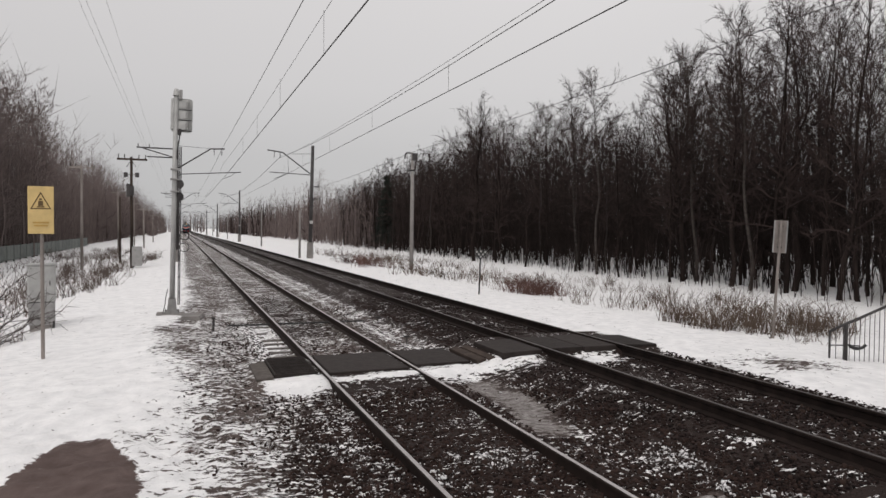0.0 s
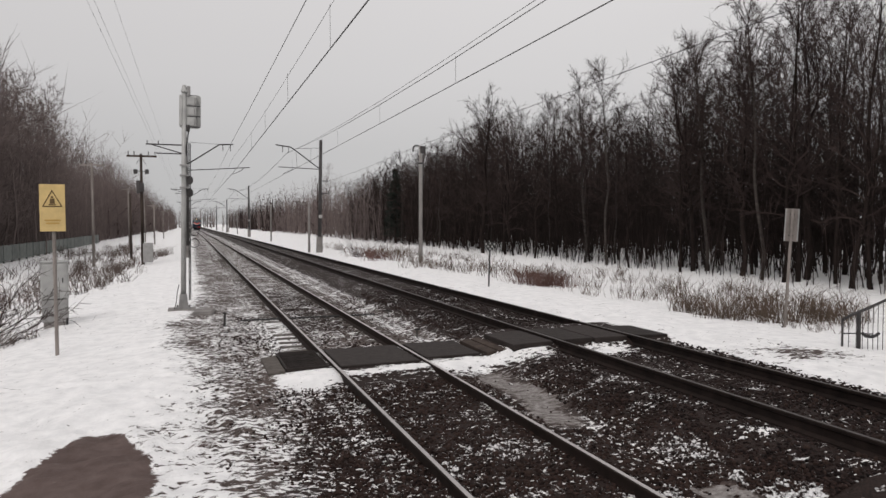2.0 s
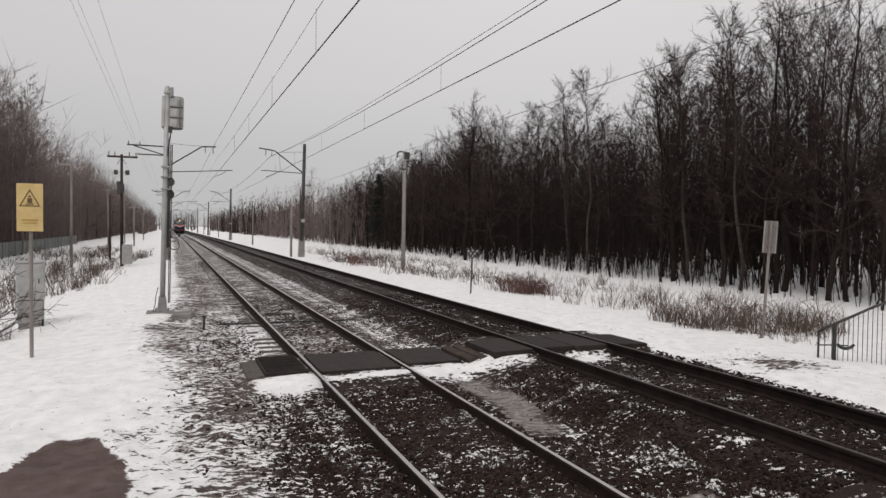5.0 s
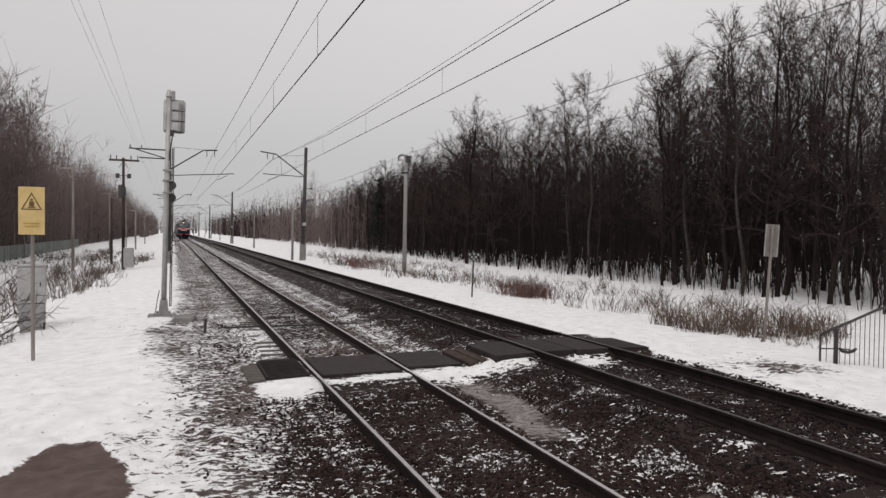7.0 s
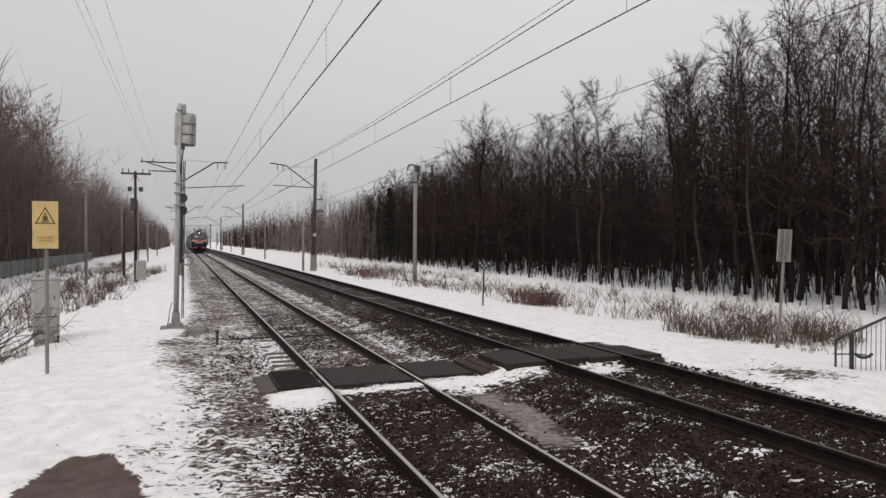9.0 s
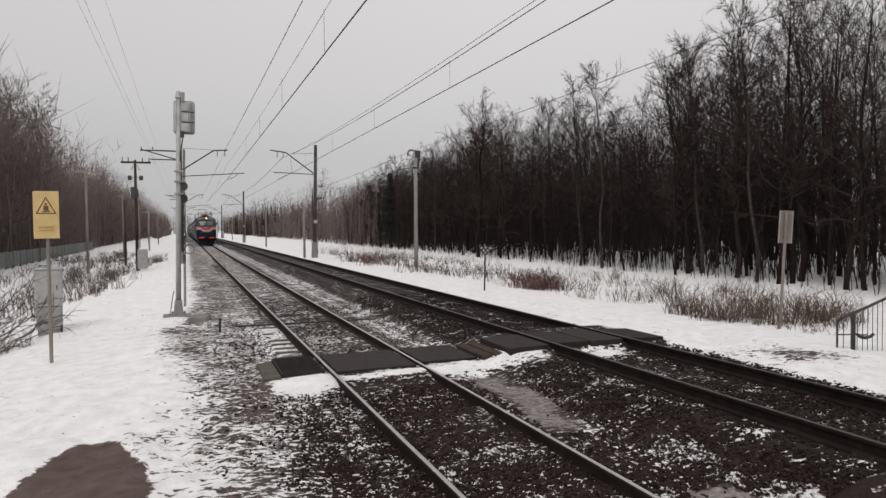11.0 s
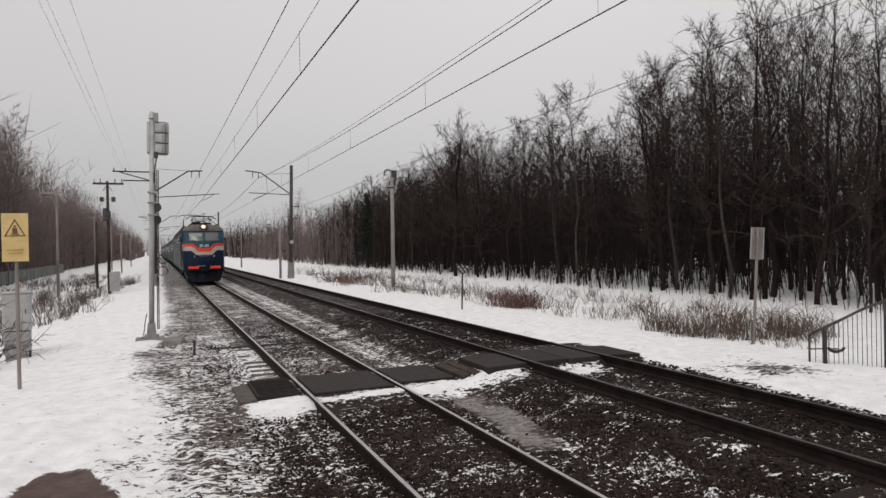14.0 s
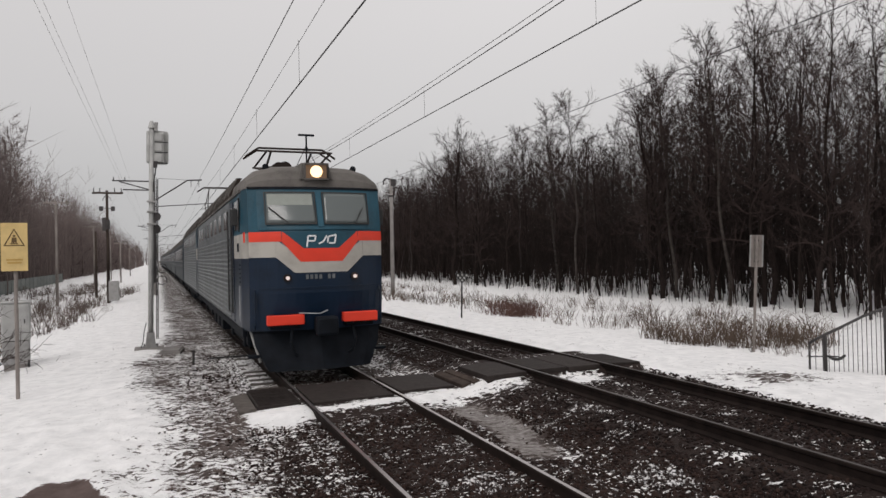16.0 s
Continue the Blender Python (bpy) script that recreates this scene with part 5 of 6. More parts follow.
def nose(x, z):
    """How far back the front lies at x and z: it bulges to the middle and its windscreen leans back."""
    yk = np.interp(z, [0.9, 1.4, 2.9, 3.1, 3.86, 4.3], [0.10, 0.02, 0.0, 0.02, 0.16, 0.50])
    bulge = np.interp(z, [0.9, 1.4, 2.9, 3.1, 3.86], [0.34, 0.42, 0.42, 0.38, 0.22])
    return float(yk - bulge * (1 - min(1.0, abs(x) / FW) ** 2.4))


def patch(bm, quad, off=0.006, thick=0.012, nx=8, nz=2):
    """A thin plate that follows the front: quad is four (x, z) corners in order."""
    (x0, z0), (x1, z1), (x2, z2), (x3, z3) = quad
    grid = []
    for d in (off, off - thick):
        rows = []
        for j in range(nz + 1):
            v = j / nz
            row = []
            for i in range(nx + 1):
                u = i / nx
                x = (x0 * (1 - u) + x1 * u) * (1 - v) + (x3 * (1 - u) + x2 * u) * v
                z = (z0 * (1 - u) + z1 * u) * (1 - v) + (z3 * (1 - u) + z2 * u) * v
                row.append(bm.verts.new((x, nose(x, z) - d, z)))
            rows.append(row)
        grid.append(rows)
    a, b = grid
    for j in range(nz):
        for i in range(nx):
            bm.faces.new((a[j][i], a[j][i + 1], a[j + 1][i + 1], a[j + 1][i]))
    for j in range(nz):
        for i, s in ((0, 1), (nx, -1)):
            q = (a[j][i], a[j + 1][i], b[j + 1][i], b[j][i])
            bm.faces.new(q if s > 0 else q[::-1])
    for i in range(nx):
        bm.faces.new((a[0][i + 1], a[0][i], b[0][i], b[0][i + 1]))
        bm.faces.new((a[nz][i], a[nz][i + 1], b[nz][i + 1], b[nz][i]))
    return bm


def strip(quads, off=0.006, nx=8):
    bm = bmesh.new()
    for q in quads:
        patch(bm, q, off, nx=nx)
    return bm


def frame_strips(x0, x1, z0, z1, w, off):
    return strip([[(x0 - w, z0 - w), (x1 + w, z0 - w), (x1 + w, z0), (x0 - w, z0)], [(x0 - w, z1), (x1 + w, z1), (x1 + w, z1 + w), (x0 - w, z1 + w)],
                  [(x0 - w, z0), (x0, z0), (x0, z1), (x0 - w, z1)], [(x1, z0), (x1 + w, z0), (x1 + w, z1), (x1, z1)]], off)


def bogie(parent, y):
    part("bogie_frame", boxed(-1.25, 1.25, y - 1.9, y + 1.9, 0.45, 0.85, bevel=0.05), M_UNDER, parent)
    for dy in (-1.35, 1.35):
        for s in (-1, 1):
            w = part("wheel", rod(bmesh.new(), (s * 0.73, y + dy, 0.6), (s * 0.86, y + dy, 0.6), 0.6, n=20), M_UNDER, parent)
            part("axle_box", boxed(s * 1.15 - 0.14, s * 1.15 + 0.14, y + dy - 0.2, y + dy + 0.2, 0.4, 0.8, bevel=0.03), M_UNDER, w)


def roof_outline(hw, z_eave, z_top):
    n = 8
    pts = []
    for k in range(n + 1):
        a = math.pi * k / n
        pts.append((hw * math.copysign(abs(math.cos(a)) ** 0.6, math.cos(a)), z_eave + (z_top - z_eave) * math.sin(a) ** 0.8))
    return pts


def loft(bm, sections, cap0=True, cap1=True):
    """sections: lists of equal length of (x, y, z)."""
    rows = [[bm.verts.new(p) for p in sec] for sec in sections]
    for r, q in zip(rows, rows[1:]):
        for i in range(len(r) - 1):
            bm.faces.new((r[i], r[i + 1], q[i + 1], q[i]))
    if cap0:
        bm.faces.new(rows[0][::-1])
    if cap1:
        bm.faces.new(rows[-1])
    bmesh.ops.recalc_face_normals(bm, faces=bm.faces)
    return bm


def locomotive_section(name, length, cab, label):
    t = thing(name, Matrix(), label, "locomotive", "the train")
    # body sides: three colour bands one above another
    for z0, z1, m, nm in ((0.95, 2.43, M_NAVY, "lower_body"), (2.43, 2.94, M_STRIPE, "waist_band"), (2.94, 3.86, M_TEAL, "upper_body")):
        bm = bmesh.new()
        rows = []
        for z in (z0, z1):
            hw = HW if z < 3.5 else HW - 0.03
            if cab:
                front = [(x, nose(x, z), z) for x in np.linspace(-FW, FW, 17)]
                ring = [(-hw, length, z), (-hw, 0.6, z)] + front + [(hw, 0.6, z), (hw, length, z)]
            else:
                ring = [(-hw, length, z), (-hw, 0.6, z)] + [(x, 0, z) for x in np.linspace(-hw, hw, 17)] + [(hw, 0.6, z), (hw, length, z)]
            rows.append([bm.verts.new(p) for p in ring])
        n = len(rows[0])
        for i in range(n):
            j = (i + 1) % n
            bm.faces.new((rows[0][i], rows[0][j], rows[1][j], rows[1][i]))
        bmesh.ops.recalc_face_normals(bm, faces=bm.faces)
        part(nm, bm, m, t)
    floor = bmesh.new()
    floor.faces.new([floor.verts.new(p) for p in ((-HW, 0.2, 0.95), (HW, 0.2, 0.95), (HW, length, 0.95), (-HW, length, 0.95))])
    part("floor_plate", floor, M_UNDER, t)
    # roof: rounded over the cab, straight behind
    sec = []
    steps = ((nose(0, 3.86) + 0.05, 0.97, 3.87), (0.0, 0.99, 4.06), (0.09, 1.0, 4.24), (0.28, 1.0, 4.35), (0.7, 1.0, 4.42), (1.4, 1.0, 4.44), (length, 1.0, 4.44)) if cab else ((0.0, 1.0, 4.44), (length, 1.0, 4.44))
    for yy, f, zt in steps:
        ring = []
        for x, z in roof_outline((HW - 0.03) * f, 3.85, zt):
            back = 0.0
            if cab and yy < 1.0:
                back = max(0.0, nose(x, 3.86) - nose(0, 3.86)) * (1.0 if yy < 0.5 else 0.4)
            ring.append((x, yy + back, z))
        sec.append(ring)
    part("roof", loft(bmesh.new(), sec), M_ROOF, t, "dirty grey rounded roof", smooth=False)
    part("gutter", boxed(-HW - 0.02, -HW + 0.02, 0.7, length - 0.05, 3.82, 3.88), M_ROOF, t)
    part("gutter", boxed(HW - 0.02, HW + 0.02, 0.7, length - 0.05, 3.82, 3.88), M_ROOF, t)
    # corrugated sides behind the cab, and windows, grilles and doors
    start = 2.75 if cab else 0.9
    for s in (-1, 1):
        x = s * HW
        side = part("side_sheet", boxed(min(x, x + s * 0.012), max(x, x + s * 0.012), start, length - 0.3, 1.0, 2.95), M_SIDE, t, "corrugated side sheet, paled for mirrored snow")
        for k in range(16):
            z = 1.08 + k * 0.120
            bm = bmesh.new()
            prism(bm, [(0, -0.035), (0.028, -0.018), (0.028, 0.018), (0, 0.035)], start, length - 0.3)
            o = part("corrugation", bm, M_SIDE, side)
            o.matrix_basis = pose(x + s * 0.012, 0, z) @ (Matrix() if s > 0 else Matrix.Diagonal((-1, 1, 1, 1)))
        up = part("upper_side_sheet", boxed(min(x, x + s * 0.010), max(x, x + s * 0.010), start, length - 0.3, 2.96, 3.78), M_SIDE, t)
        for k in range(8):
            ya = start + 0.55 + k * (length - start - 1.7) / 8
            part("window_frame", boxed(min(x + s * 0.008, x + s * 0.028), max(x + s * 0.008, x + s * 0.028), ya - 0.06, ya + 0.81, 3.09, 3.65, bevel=0.008), M_SIDE, up)
            part("side_window", boxed(min(x + s * 0.01, x + s * 0.033), max(x + s * 0.01, x + s * 0.033), ya, ya + 0.75, 3.15, 3.59), M_DARKGLASS, up)
        # dark grilles along the shoulder of the roof
        x1, x2 = s * (HW - 0.01), s * (HW - 0.30)
        g = bmesh.new()
        prism(g, [(x1, 3.90), (x1 + s * 0.02, 3.96), (x2 + s * 0.10, 4.36), (x2, 4.36)], start, length - 0.35)
        grille = part("roof_grille", g, M_ROOFEQ, t, "dark louvred grille along the roof shoulder")
        ribs = 26
        for k in range(ribs):
            ya = start + 0.1 + k * (length - start - 0.6) / ribs
            g = bmesh.new()
            prism(g, [(x1 + s * 0.015, 3.92), (x1 + s * 0.05, 3.97), (x2 + s * 0.135, 4.37), (x2 + s * 0.09, 4.37)], ya, ya + 0.07)
            part("grille_rib", g, M_ROOF, grille)
        part("end_pillar", boxed(min(x, x + s * 0.03), max(x, x + s * 0.03), length - 0.28, length - 0.1, 1.0, 3.8), M_NAVY, t)
        if cab:
            door = part("door", boxed(min(x, x + s * 0.014), max(x, x + s * 0.014), 2.0, 2.68, 1.0, 3.72), M_NAVY, t, "narrow cab door")
            part("door_window", boxed(min(x + s * 0.012, x + s * 0.02), max(x + s * 0.012, x + s * 0.02), 2.14, 2.54, 2.95, 3.6), M_DARKGLASS, door)
            for dy in (1.93, 2.74):
                part("grab_rail", rod(bmesh.new(), (x + s * 0.06, dy, 1.2), (x + s * 0.06, dy, 3.55), 0.020, n=6), M_BLACK, door)
            cw = part("cab_side_window", boxed(min(x, x + s * 0.012), max(x, x + s * 0.012), 0.85, 1.7, 3.05, 3.68), M_DARKGLASS, t, "dark cab side window")
            part("window_frame", boxed(min(x, x + s * 0.02), max(x, x + s * 0.02), 0.78, 0.85, 3.0, 3.72), M_BLACK, cw)
            mirror = part("mirror", boxed(min(x + s * 0.05, x + s * 0.17), max(x + s * 0.05, x + s * 0.17), 0.62, 0.70, 3.12, 3.48, bevel=0.02), M_BLACK, t)
            part("mirror_arm", rod(bmesh.new(), (x, 0.7, 3.3), (x + s * 0.1, 0.67, 3.3), 0.015, n=6), M_BLACK, mirror)
            for k in range(5):
                part("louvre", boxed(min(x, x + s * 0.02), max(x, x + s * 0.02), 0.75, 1.75, 1.92 + k * 0.09, 1.95 + k * 0.09), M_NAVY, t)
            hatch = part("hatch", boxed(min(x, x + s * 0.012), max(x, x + s * 0.012), 0.9, 1.5, 1.15, 1.8), M_NAVY, t)
            part("hatch_rim", boxed(min(x, x + s * 0.02), max(x, x + s * 0.02), 0.86, 0.9, 1.1, 1.85), M_CHROME, hatch)
            for dy in (0.95, 1.15):
                part("data_mark", boxed(min(x, x + s * 0.008), max(x, x + s * 0.008), dy, dy + 0.12, 2.58, 2.76), M_UNDER, t)
        # boxes and pipes under the body
        part("side_sill", boxed(min(x - s * 0.08, x), max(x - s * 0.08, x), 0.5, length - 0.2, 0.80, 0.98), M_UNDER, t)
        for k in range(3):
            part("sand_box", boxed(s * 1.2 - 0.15, s * 1.2 + 0.15, 6.9 + k * 1.3, 7.8 + k * 1.3, 0.35, 0.85, bevel=0.03), M_UNDER, t)
    for yb in (3.6, length - 3.6):
        bogie(t, yb)
    if cab:
        locomotive_front(t)
    # roof gear
    for s in (-1, 1):
        part("roof_walk", boxed(s * 0.85 - 0.16, s * 0.85 + 0.16, 1.6, length - 0.6, 4.30, 4.36), M_ROOFEQ, t)
    for k in range(5):
        insulator("roof_insulator", (0.35 * (-1) ** k, 4.6 + 1.7 * k, 4.36), (0.35 * (-1) ** k, 4.6 + 1.7 * k, 4.78), t, 0.11)
    part("busbar", tube(bmesh.new(), [(0.35, 4.4, 4.80), (-0.35, 6.3, 4.80), (0.35, 8.0, 4.80), (-0.3, 9.8, 4.80), (0.3, 11.5, 4.8)], 0.022), M_ROOFEQ, t)
    part("roof_box", boxed(-0.6, 0.2, 4.2, 5.3, 4.34, 4.66, bevel=0.05), M_ROOFEQ, t)
    for k, (xa, ya, r) in enumerate(((-0.45, 1.9, 0.13), (-0.25, 2.2, 0.16), (0.35, 2.4, 0.12), (-0.5, 3.0, 0.15))):
        part("air_tank", rod(bmesh.new(), (xa, ya, 4.40 + r), (xa, ya + 1.1, 4.42 + r), r, n=12), M_ROOFEQ, t)
    part("resistor_hood", boxed(-0.95, 0.95, length - 6.0, length - 1.5, 4.3, 4.62, bevel=0.08), M_ROOF, t)
    return t


def locomotive_front(t):
    # chevron: red over pale grey, stepping down in the middle
    def chevron(dz_side, dz_mid, h_side, h_mid, kink, w):
        return [[(-FW, dz_side), (-kink - w, dz_side), (-kink - w, dz_side + h_side), (-FW, dz_side + h_side)],
                [(-kink - w, dz_side), (-kink + 0.36 - w, dz_mid), (-kink + 0.36, dz_mid + h_mid), (-kink - w + 0.02, dz_side + h_side)],
                [(-kink + 0.36 - w, dz_mid), (kink - 0.36 + w, dz_mid), (kink - 0.36, dz_mid + h_mid), (-kink + 0.36, dz_mid + h_mid)],
                [(kink - 0.36 + w, dz_mid), (kink + w, dz_side), (kink + w - 0.02, dz_side + h_side), (kink - 0.36, dz_mid + h_mid)],
                [(kink + w, dz_side), (FW, dz_side), (FW, dz_side + h_side), (kink + w, dz_side + h_side)]]
    part("navy_apron", strip([[(-FW, 0.98), (FW, 0.98), (FW, 2.44), (-FW, 2.44)]], 0.004, nx=16), M_NAVY, t)
    part("teal_panel", strip([[(-0.75, 2.35), (0.75, 2.35), (0.95, 2.95), (-0.95, 2.95)]], 0.005, nx=12), M_TEAL, t)
    part("grey_chevron", strip(chevron(2.44, 2.12, 0.34, 0.30, 0.74, 0.16), 0.009), M_STRIPE, t, "pale grey stripe across the front")
    part("red_chevron", strip(chevron(2.755, 2.34, 0.20, 0.27, 0.72, 0.07), 0.014), M_RED, t, "orange-red stripe across the front")
    part("red_return", boxed(-HW - 0.004, -HW + 0.02, 0.0, 0.12, 2.755, 2.955), M_RED, t)
    # windscreens with rubber frames
    for x0, x1, blind in ((-1.06, -0.09, True), (0.10, 1.07, False)):
        pane = part("windscreen", patch(bmesh.new(), [(x0, 3.12), (x1, 3.12), (x1 - 0.02, 3.76), (x0 + 0.02, 3.76)], 0.016, nx=18, nz=8), M_GLASS, t, "slightly reflecting windscreen", smooth=True)
        part("frame", frame_strips(x0, x1, 3.12, 3.76, 0.022, 0.022), M_BLACK, pane)
        if blind:
            part("sun_blind", strip([[(x0 + 0.04, 3.50), (x1 - 0.04, 3.50), (x1 - 0.04, 3.73), (x0 + 0.04, 3.73)]], 0.021), M_BLIND, pane, "pale lowered sun blind")
        xa = x0 + 0.06 if blind else x1 - 0.12
        xb = x0 + 0.42 if blind else x1 - 0.32
        part("wiper", rod(bmesh.new(), (xa, nose(xa, 3.45) - 0.05, 3.45), (xb, nose(xb, 3.12) - 0.05, 3.12), 0.012, n=5), M_BLACK, pane)
    part("centre_pillar", strip([[(-0.05, 3.05), (0.06, 3.05), (0.06, 3.82), (-0.05, 3.82)]], 0.022, nx=2), M_TEAL, t)
    part("sill_moulding", strip([[(-1.2, 2.99), (1.2, 2.99), (1.2, 3.03), (-1.2, 3.03)]], 0.03), M_TEAL, t)
    part("roof_edge", strip([[(-FW, 3.84), (FW, 3.84), (FW, 3.89), (-FW, 3.89)]], 0.02, nx=16), M_UNDER, t)
    # plain logo strokes
    def stroke(pts, w):
        bm = bmesh.new()
        for (xa, za), (xb, zb) in zip(pts, pts[1:]):
            dx, dz = xb - xa, zb - za
            ln = math.hypot(dx, dz)
            px, pz = -dz / ln * w, dx / ln * w
            patch(bm, [(xa - px, za - pz), (xb - px, zb - pz), (xb + px, zb + pz), (xa + px, za + pz)], 0.016, nx=2, nz=1)
        return bm
    logo = part("logo", stroke([(-0.30, 2.64), (-0.27, 2.86), (-0.12, 2.86), (-0.14, 2.76), (-0.28, 2.76)], 0.016), M_LOGO, t, "white plain logo strokes")
    part("logo_stroke", stroke([(-0.06, 2.70), (0.03, 2.74), (0.11, 2.86)], 0.016), M_LOGO, logo)
    part("logo_stroke", stroke([(0.12, 2.72), (0.14, 2.84), (0.30, 2.88), (0.27, 2.71), (0.15, 2.71)], 0.016), M_LOGO, logo)
    for k in range(7):
        if k != 4:
            part("number_bar", strip([[(-0.33 + k * 0.09, 1.99), (-0.275 + k * 0.09, 1.99), (-0.275 + k * 0.09, 2.08), (-0.33 + k * 0.09, 2.08)]], 0.012, nx=1), M_SIDE, t)
    part("front_moulding", strip([[(-1.2, 1.80), (1.2, 1.80), (1.2, 1.83), (-1.2, 1.83)]], 0.025), M_NAVY, t)
    # headlight in its housing on the roof edge
    hz = 4.20
    house = part("headlight_housing", loft(bmesh.new(), [[(x * 0.34, -0.02 + (z > 0) * 0.06, hz + 0.03 + z * 0.17) for x, z in ((-1, -1), (1, -1), (0.82, 1), (-0.82, 1), (-1, -1))],
                                                         [(x * 0.36, 0.75, hz + 0.05 + z * 0.16) for x, z in ((-1, -1), (1, -1), (0.82, 1), (-0.82, 1), (-1, -1))]]), M_ROOF, t, "box-shaped headlight housing")
    # recessed square reflector with a round lens
    for xa, xb, za, zb in ((-0.26, 0.26, hz + 0.15, hz + 0.19), (-0.26, 0.26, hz - 0.17, hz - 0.13), (-0.26, -0.22, hz - 0.13, hz + 0.15), (0.22, 0.26, hz - 0.13, hz + 0.15)):
        part("headlight_rim", boxed(xa, xb, -0.09, 0.06, za, zb, bevel=0.008), M_ROOF, house)
    part("reflector", boxed(-0.22, 0.22, -0.05, 0.03, hz - 0.13, hz + 0.15), M_HEADRIM, house, "warm glowing square reflector")
    part("headlight_lens", rod(bmesh.new(), (0, -0.075, hz + 0.01), (0, 0.0, hz + 0.01), 0.125, n=20), M_HEADLAMP, house, "shining round headlight")
    for s in (-1, 1):
        x = s * 0.69
        y = nose(x, 2.0)
        ml = part("marker_lamp", rod(bmesh.new(), (x, y - 0.06, 2.02), (x, y + 0.05, 2.02), 0.08, n=14), M_ROOFEQ, t)
        part("lens", rod(bmesh.new(), (x, y - 0.075, 2.02), (x, y - 0.05, 2.02), 0.040, n=12), M_MARKER, ml)
        # red buffer plates
        part("buffer_plate", boxed(s * 0.76 - 0.365, s * 0.76 + 0.365, -0.52, -0.36, 1.09, 1.29, bevel=0.02), M_RED, t, "orange-red buffer plate")
        part("buffer_bracket", boxed(s * 0.76 - 0.3, s * 0.76 + 0.3, -0.4, 0.3, 1.0, 1.2, bevel=0.02), M_UNDER, t)
        part("hose", tube(bmesh.new(), [(s * 0.62, -0.35, 1.0), (s * 0.66, -0.45, 0.75), (s * 0.60, -0.45, 0.52), (s * 0.52, -0.38, 0.45)], 0.03), M_UNDER, t)
        part("step", boxed(s * 1.25 - 0.18, s * 1.25 + 0.18, -0.05, 0.25, 0.42, 0.47), M_UNDER, t)
        part("hand_rail", tube(bmesh.new(), [(s * 1.3, -0.02, 1.0), (s * 1.3, -0.12, 1.1), (s * 1.3, -0.12, 1.7), (s * 1.3, -0.02, 1.8)], 0.015), M_NAVY, t)
    for s in (-1, 1):
        part("step_bracket", tube(bmesh.new(), [(s * 1.36, 0.35, 0.98), (s * 1.20, 0.05, 0.32)], 0.028), M_GREY, t, "pale step bracket")
    skirt = []
    for z, hw, y in ((0.96, 1.34, 0.02), (0.62, 1.28, -0.10), (0.28, 1.12, -0.22), (0.14, 1.05, -0.26)):
        skirt.append([(-hw, 0.5, z), (-hw, y + 0.12, z), (-hw * 0.8, y, z), (0, y - 0.14, z), (hw * 0.8, y, z), (hw, y + 0.12, z), (hw, 0.5, z)])
    part("snow_plough", loft(bmesh.new(), skirt, cap0=False, cap1=True), M_UNDER, t, "dark snow plough under the front")
    cp = part("coupler", boxed(-0.16, 0.16, -0.78, -0.1, 0.92, 1.22, bevel=0.05), M_UNDER, t)
    part("coupler_jaw", boxed(-0.24, 0.20, -0.95, -0.72, 0.88, 1.26, bevel=0.06), M_UNDER, cp)
    part("coupler_lever", tube(bmesh.new(), [(-0.5, -0.5, 1.32), (-0.1, -0.62, 1.30), (0.05, -0.62, 1.36)], 0.012), M_CHROME, cp)
    # roof antenna with a cross bar
    an = part("antenna", rod(bmesh.new(), (0.12, 1.5, 4.36), (0.12, 1.5, 5.25), 0.02, n=6), M_UNDER, t)
    part("antenna_bar", boxed(-0.06, 0.30, 1.47, 1.53, 5.22, 5.26), M_UNDER, an)
    for s in (-1, 1):
        part("antenna_stay", rod(bmesh.new(), (0.12, 1.5, 5.0), (0.12 + s * 0.22, 1.5, 4.55), 0.008, n=4), M_UNDER, an)
        part("horn", rod(bmesh.new(), (s * 0.95, 0.8, 4.34), (s * 0.95, 0.55, 4.36), 0.03, 0.07, n=10), M_UNDER, t)


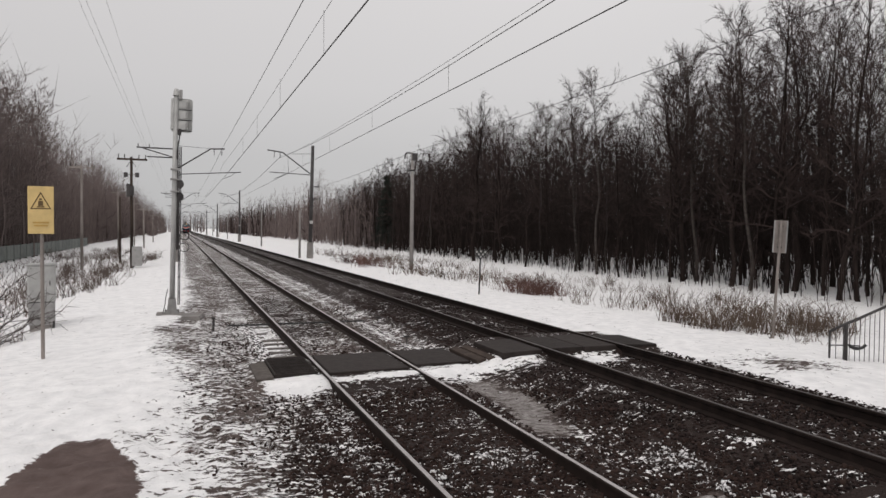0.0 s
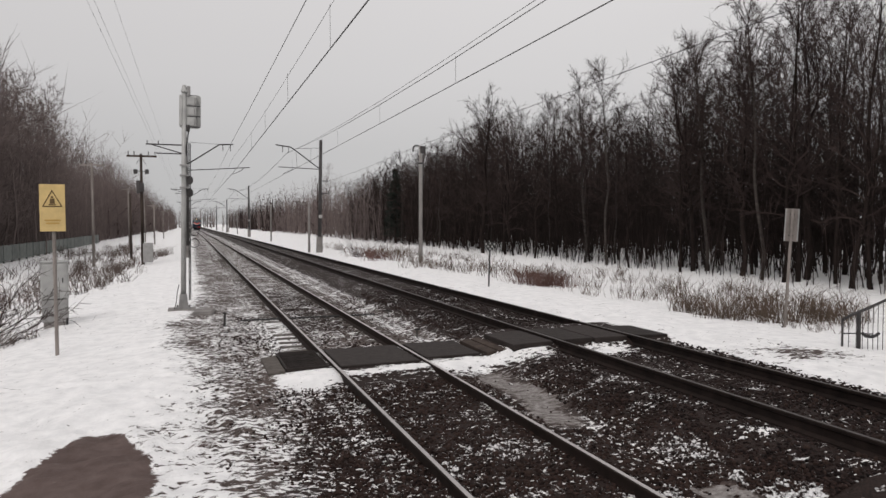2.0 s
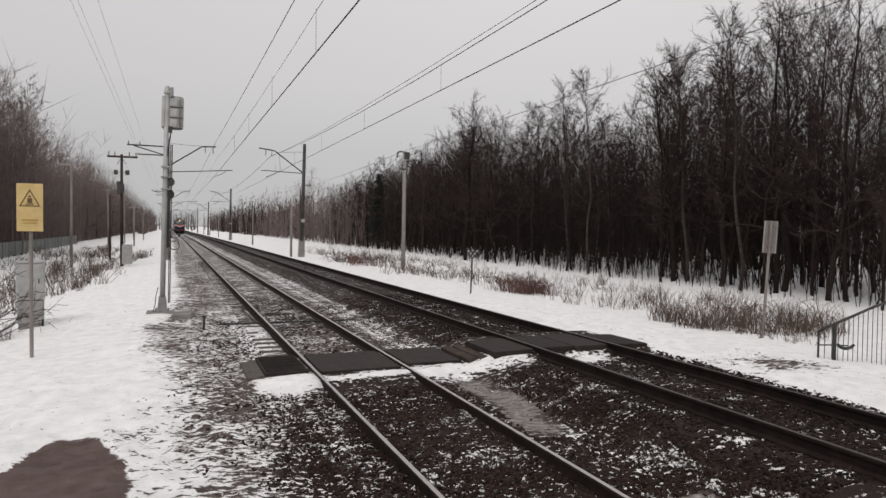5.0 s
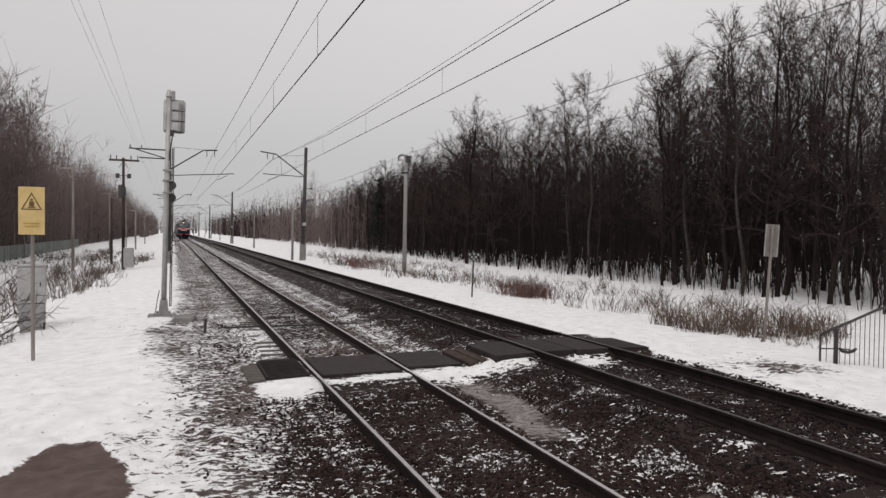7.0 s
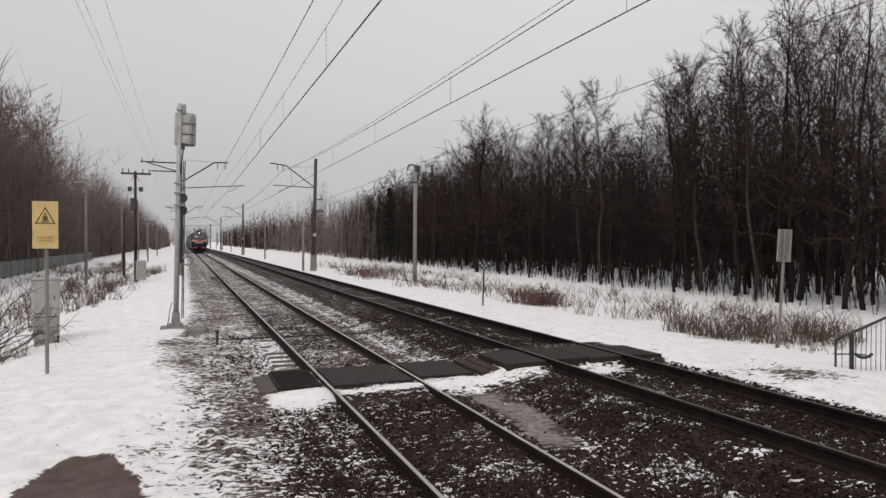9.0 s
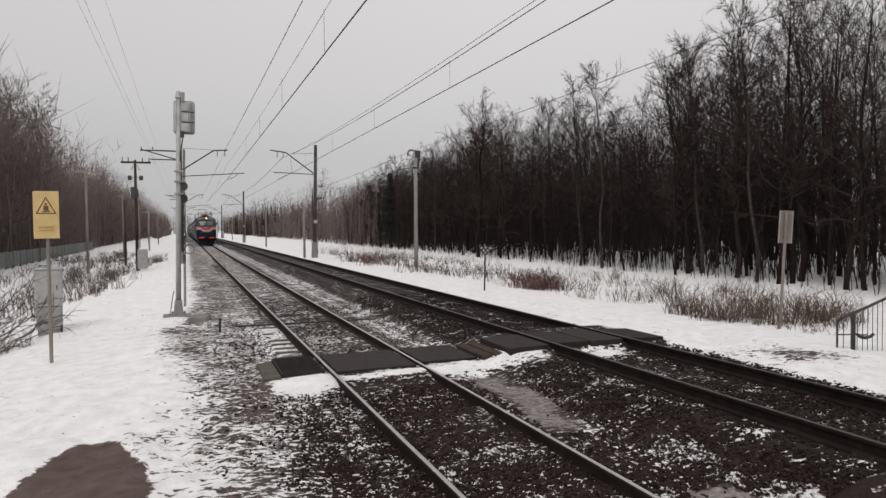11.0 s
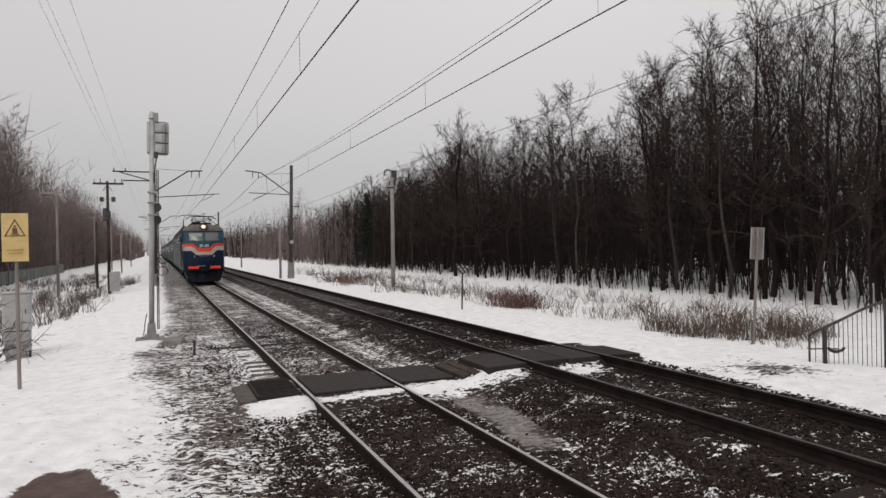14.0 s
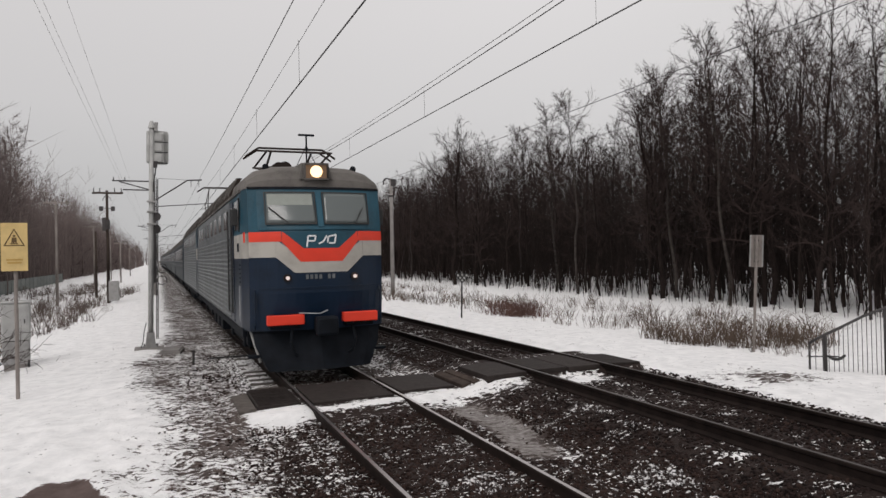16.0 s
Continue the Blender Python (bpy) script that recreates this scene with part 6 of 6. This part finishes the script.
def pantograph(t, y, raised):
    """Scissor frame on the roof: folded flat, or lifted to the wire."""
    p = part("pantograph_base", boxed(-0.75, 0.75, y - 0.9, y + 0.9, 4.52, 4.58), M_ROOFEQ, t)
    for sx in (-1, 1):
        for sy in (-1, 1):
            insulator("base_insulator", (sx * 0.6, y + sy * 0.75, 4.36), (sx * 0.6, y + sy * 0.75, 4.54), p, 0.09)
    if raised:
        for sx in (-1, 1):
            part("lower_arm", tube(bmesh.new(), [(sx * 0.6, y, 4.58), (sx * 0.65, y + 1.2, 5.35)], 0.03), M_ROOFEQ, p)
            part("upper_arm", tube(bmesh.new(), [(sx * 0.65, y + 1.2, 5.35), (sx * 0.5, y, 6.22)], 0.022), M_ROOFEQ, p)
            part("lower_arm", tube(bmesh.new(), [(sx * 0.6, y, 4.58), (sx * 0.65, y - 1.2, 5.35)], 0.03), M_ROOFEQ, p)
            part("upper_arm", tube(bmesh.new(), [(sx * 0.65, y - 1.2, 5.35), (sx * 0.5, y, 6.22)], 0.022), M_ROOFEQ, p)
        zz = 6.26
    else:
        for sx in (-1, 1):
            part("arm", tube(bmesh.new(), [(sx * 0.6, y, 4.60), (sx * 0.68, y + 1.5, 4.84), (sx * 0.55, y, 5.08)], 0.026), M_ROOFEQ, p)
            part("arm", tube(bmesh.new(), [(sx * 0.6, y, 4.60), (sx * 0.68, y - 1.5, 4.84), (sx * 0.55, y, 5.08)], 0.026), M_ROOFEQ, p)
        for dy in (-1.5, 1.5):
            part("knuckle_tube", rod(bmesh.new(), (-0.72, y + dy, 4.84), (0.72, y + dy, 4.84), 0.022, n=6), M_ROOFEQ, p)
        zz = 5.11
    for dy in (-0.22, 0.22):
        part("collector", tube(bmesh.new(), [(-1.1, y + dy, zz - 0.22), (-0.78, y + dy, zz), (0.78, y + dy, zz), (1.1, y + dy, zz - 0.22)], 0.025), M_ROOFEQ, p)


def coach():
    t = thing("passenger_coach", Matrix(), "dark blue passenger coach with a row of windows", "railway coach", "the train")
    L = 24.2
    sec = []
    for yy in (0.0, L):
        ring = [(-1.50, yy, 1.0), (-1.53, yy, 2.0), (-1.50, yy, 3.5)] + [(-x, yy, z) for x, z in roof_outline(1.46, 3.6, 4.38)] + [(1.50, yy, 3.5), (1.53, yy, 2.0), (1.50, yy, 1.0)]
        sec.append(ring)
    part("body", loft(bmesh.new(), sec), M_COACH, t)
    roof = [[(-x, yy, z + 0.012) for x, z in roof_outline(1.475, 3.62, 4.39)] for yy in (0.02, L - 0.02)]
    part("roof", loft(bmesh.new(), roof), M_ROOF, t, "dirty grey roof")
    for s in (-1, 1):
        part("waist_band", boxed(s * 1.53 - 0.012, s * 1.53 + 0.012, 0.1, L - 0.1, 1.95, 2.12), M_SIDE, t)
        for k in range(11):
            ya = 1.9 + k * 1.9
            w = part("window", boxed(s * 1.52 - 0.012, s * 1.52 + 0.012, ya, ya + 1.15, 2.38, 3.22), M_DARKGLASS, t)
            part("window_frame", boxed(s * 1.515 - 0.012, s * 1.515 + 0.012, ya - 0.05, ya + 1.2, 2.32, 3.28), M_CHROME, w)
        for ya in (0.35, L - 1.05):
            part("door", boxed(s * 1.52 - 0.014, s * 1.52 + 0.014, ya, ya + 0.7, 1.05, 3.25), M_NAVY, t)
        part("skirt_box", boxed(s * 1.1 - 0.25, s * 1.1 + 0.25, 8, 16, 0.45, 1.0, bevel=0.04), M_UNDER, t)
    part("gangway", boxed(-0.55, 0.55, -0.28, 0.0, 1.05, 3.4, bevel=0.04), M_UNDER, t)
    part("gangway", boxed(-0.55, 0.55, L, L + 0.28, 1.05, 3.4, bevel=0.04), M_UNDER, t)
    for yb in (3.6, L - 3.6):
        bogie(t, yb)
    return t


loco_a = locomotive_section("locomotive", 17.3, True, "blue electric locomotive with red chevron and lit headlight on rails")
pantograph(loco_a, 3.0, False)
loco_b = locomotive_section("locomotive", 17.3, False, "second section of the blue electric locomotive")
pantograph(loco_b, 6.5, True)
TRAIN = [(loco_a, 0.0), (loco_b, 17.75)]
c0 = coach()
TRAIN.append((c0, 35.7))
for k in range(1, 9):
    TRAIN.append((copy_thing(c0, Matrix()), 35.7 + 24.8 * k))


def motions():
    """The train comes on at an even speed along the near track."""
    for ob, back in TRAIN:
        rows = []
        for k in range(0, 17):
            y = 14.18 + 19.75 * (16 - k) + back
            h = math.degrees(math.atan2(float(bend(y + 12)) - float(bend(y)), 12.0))
            rows.append((float(k), pose(TRACK1 + float(bend(y)), y, 0, 0, 0, -h)))
        walk(ob, rows)


motions()
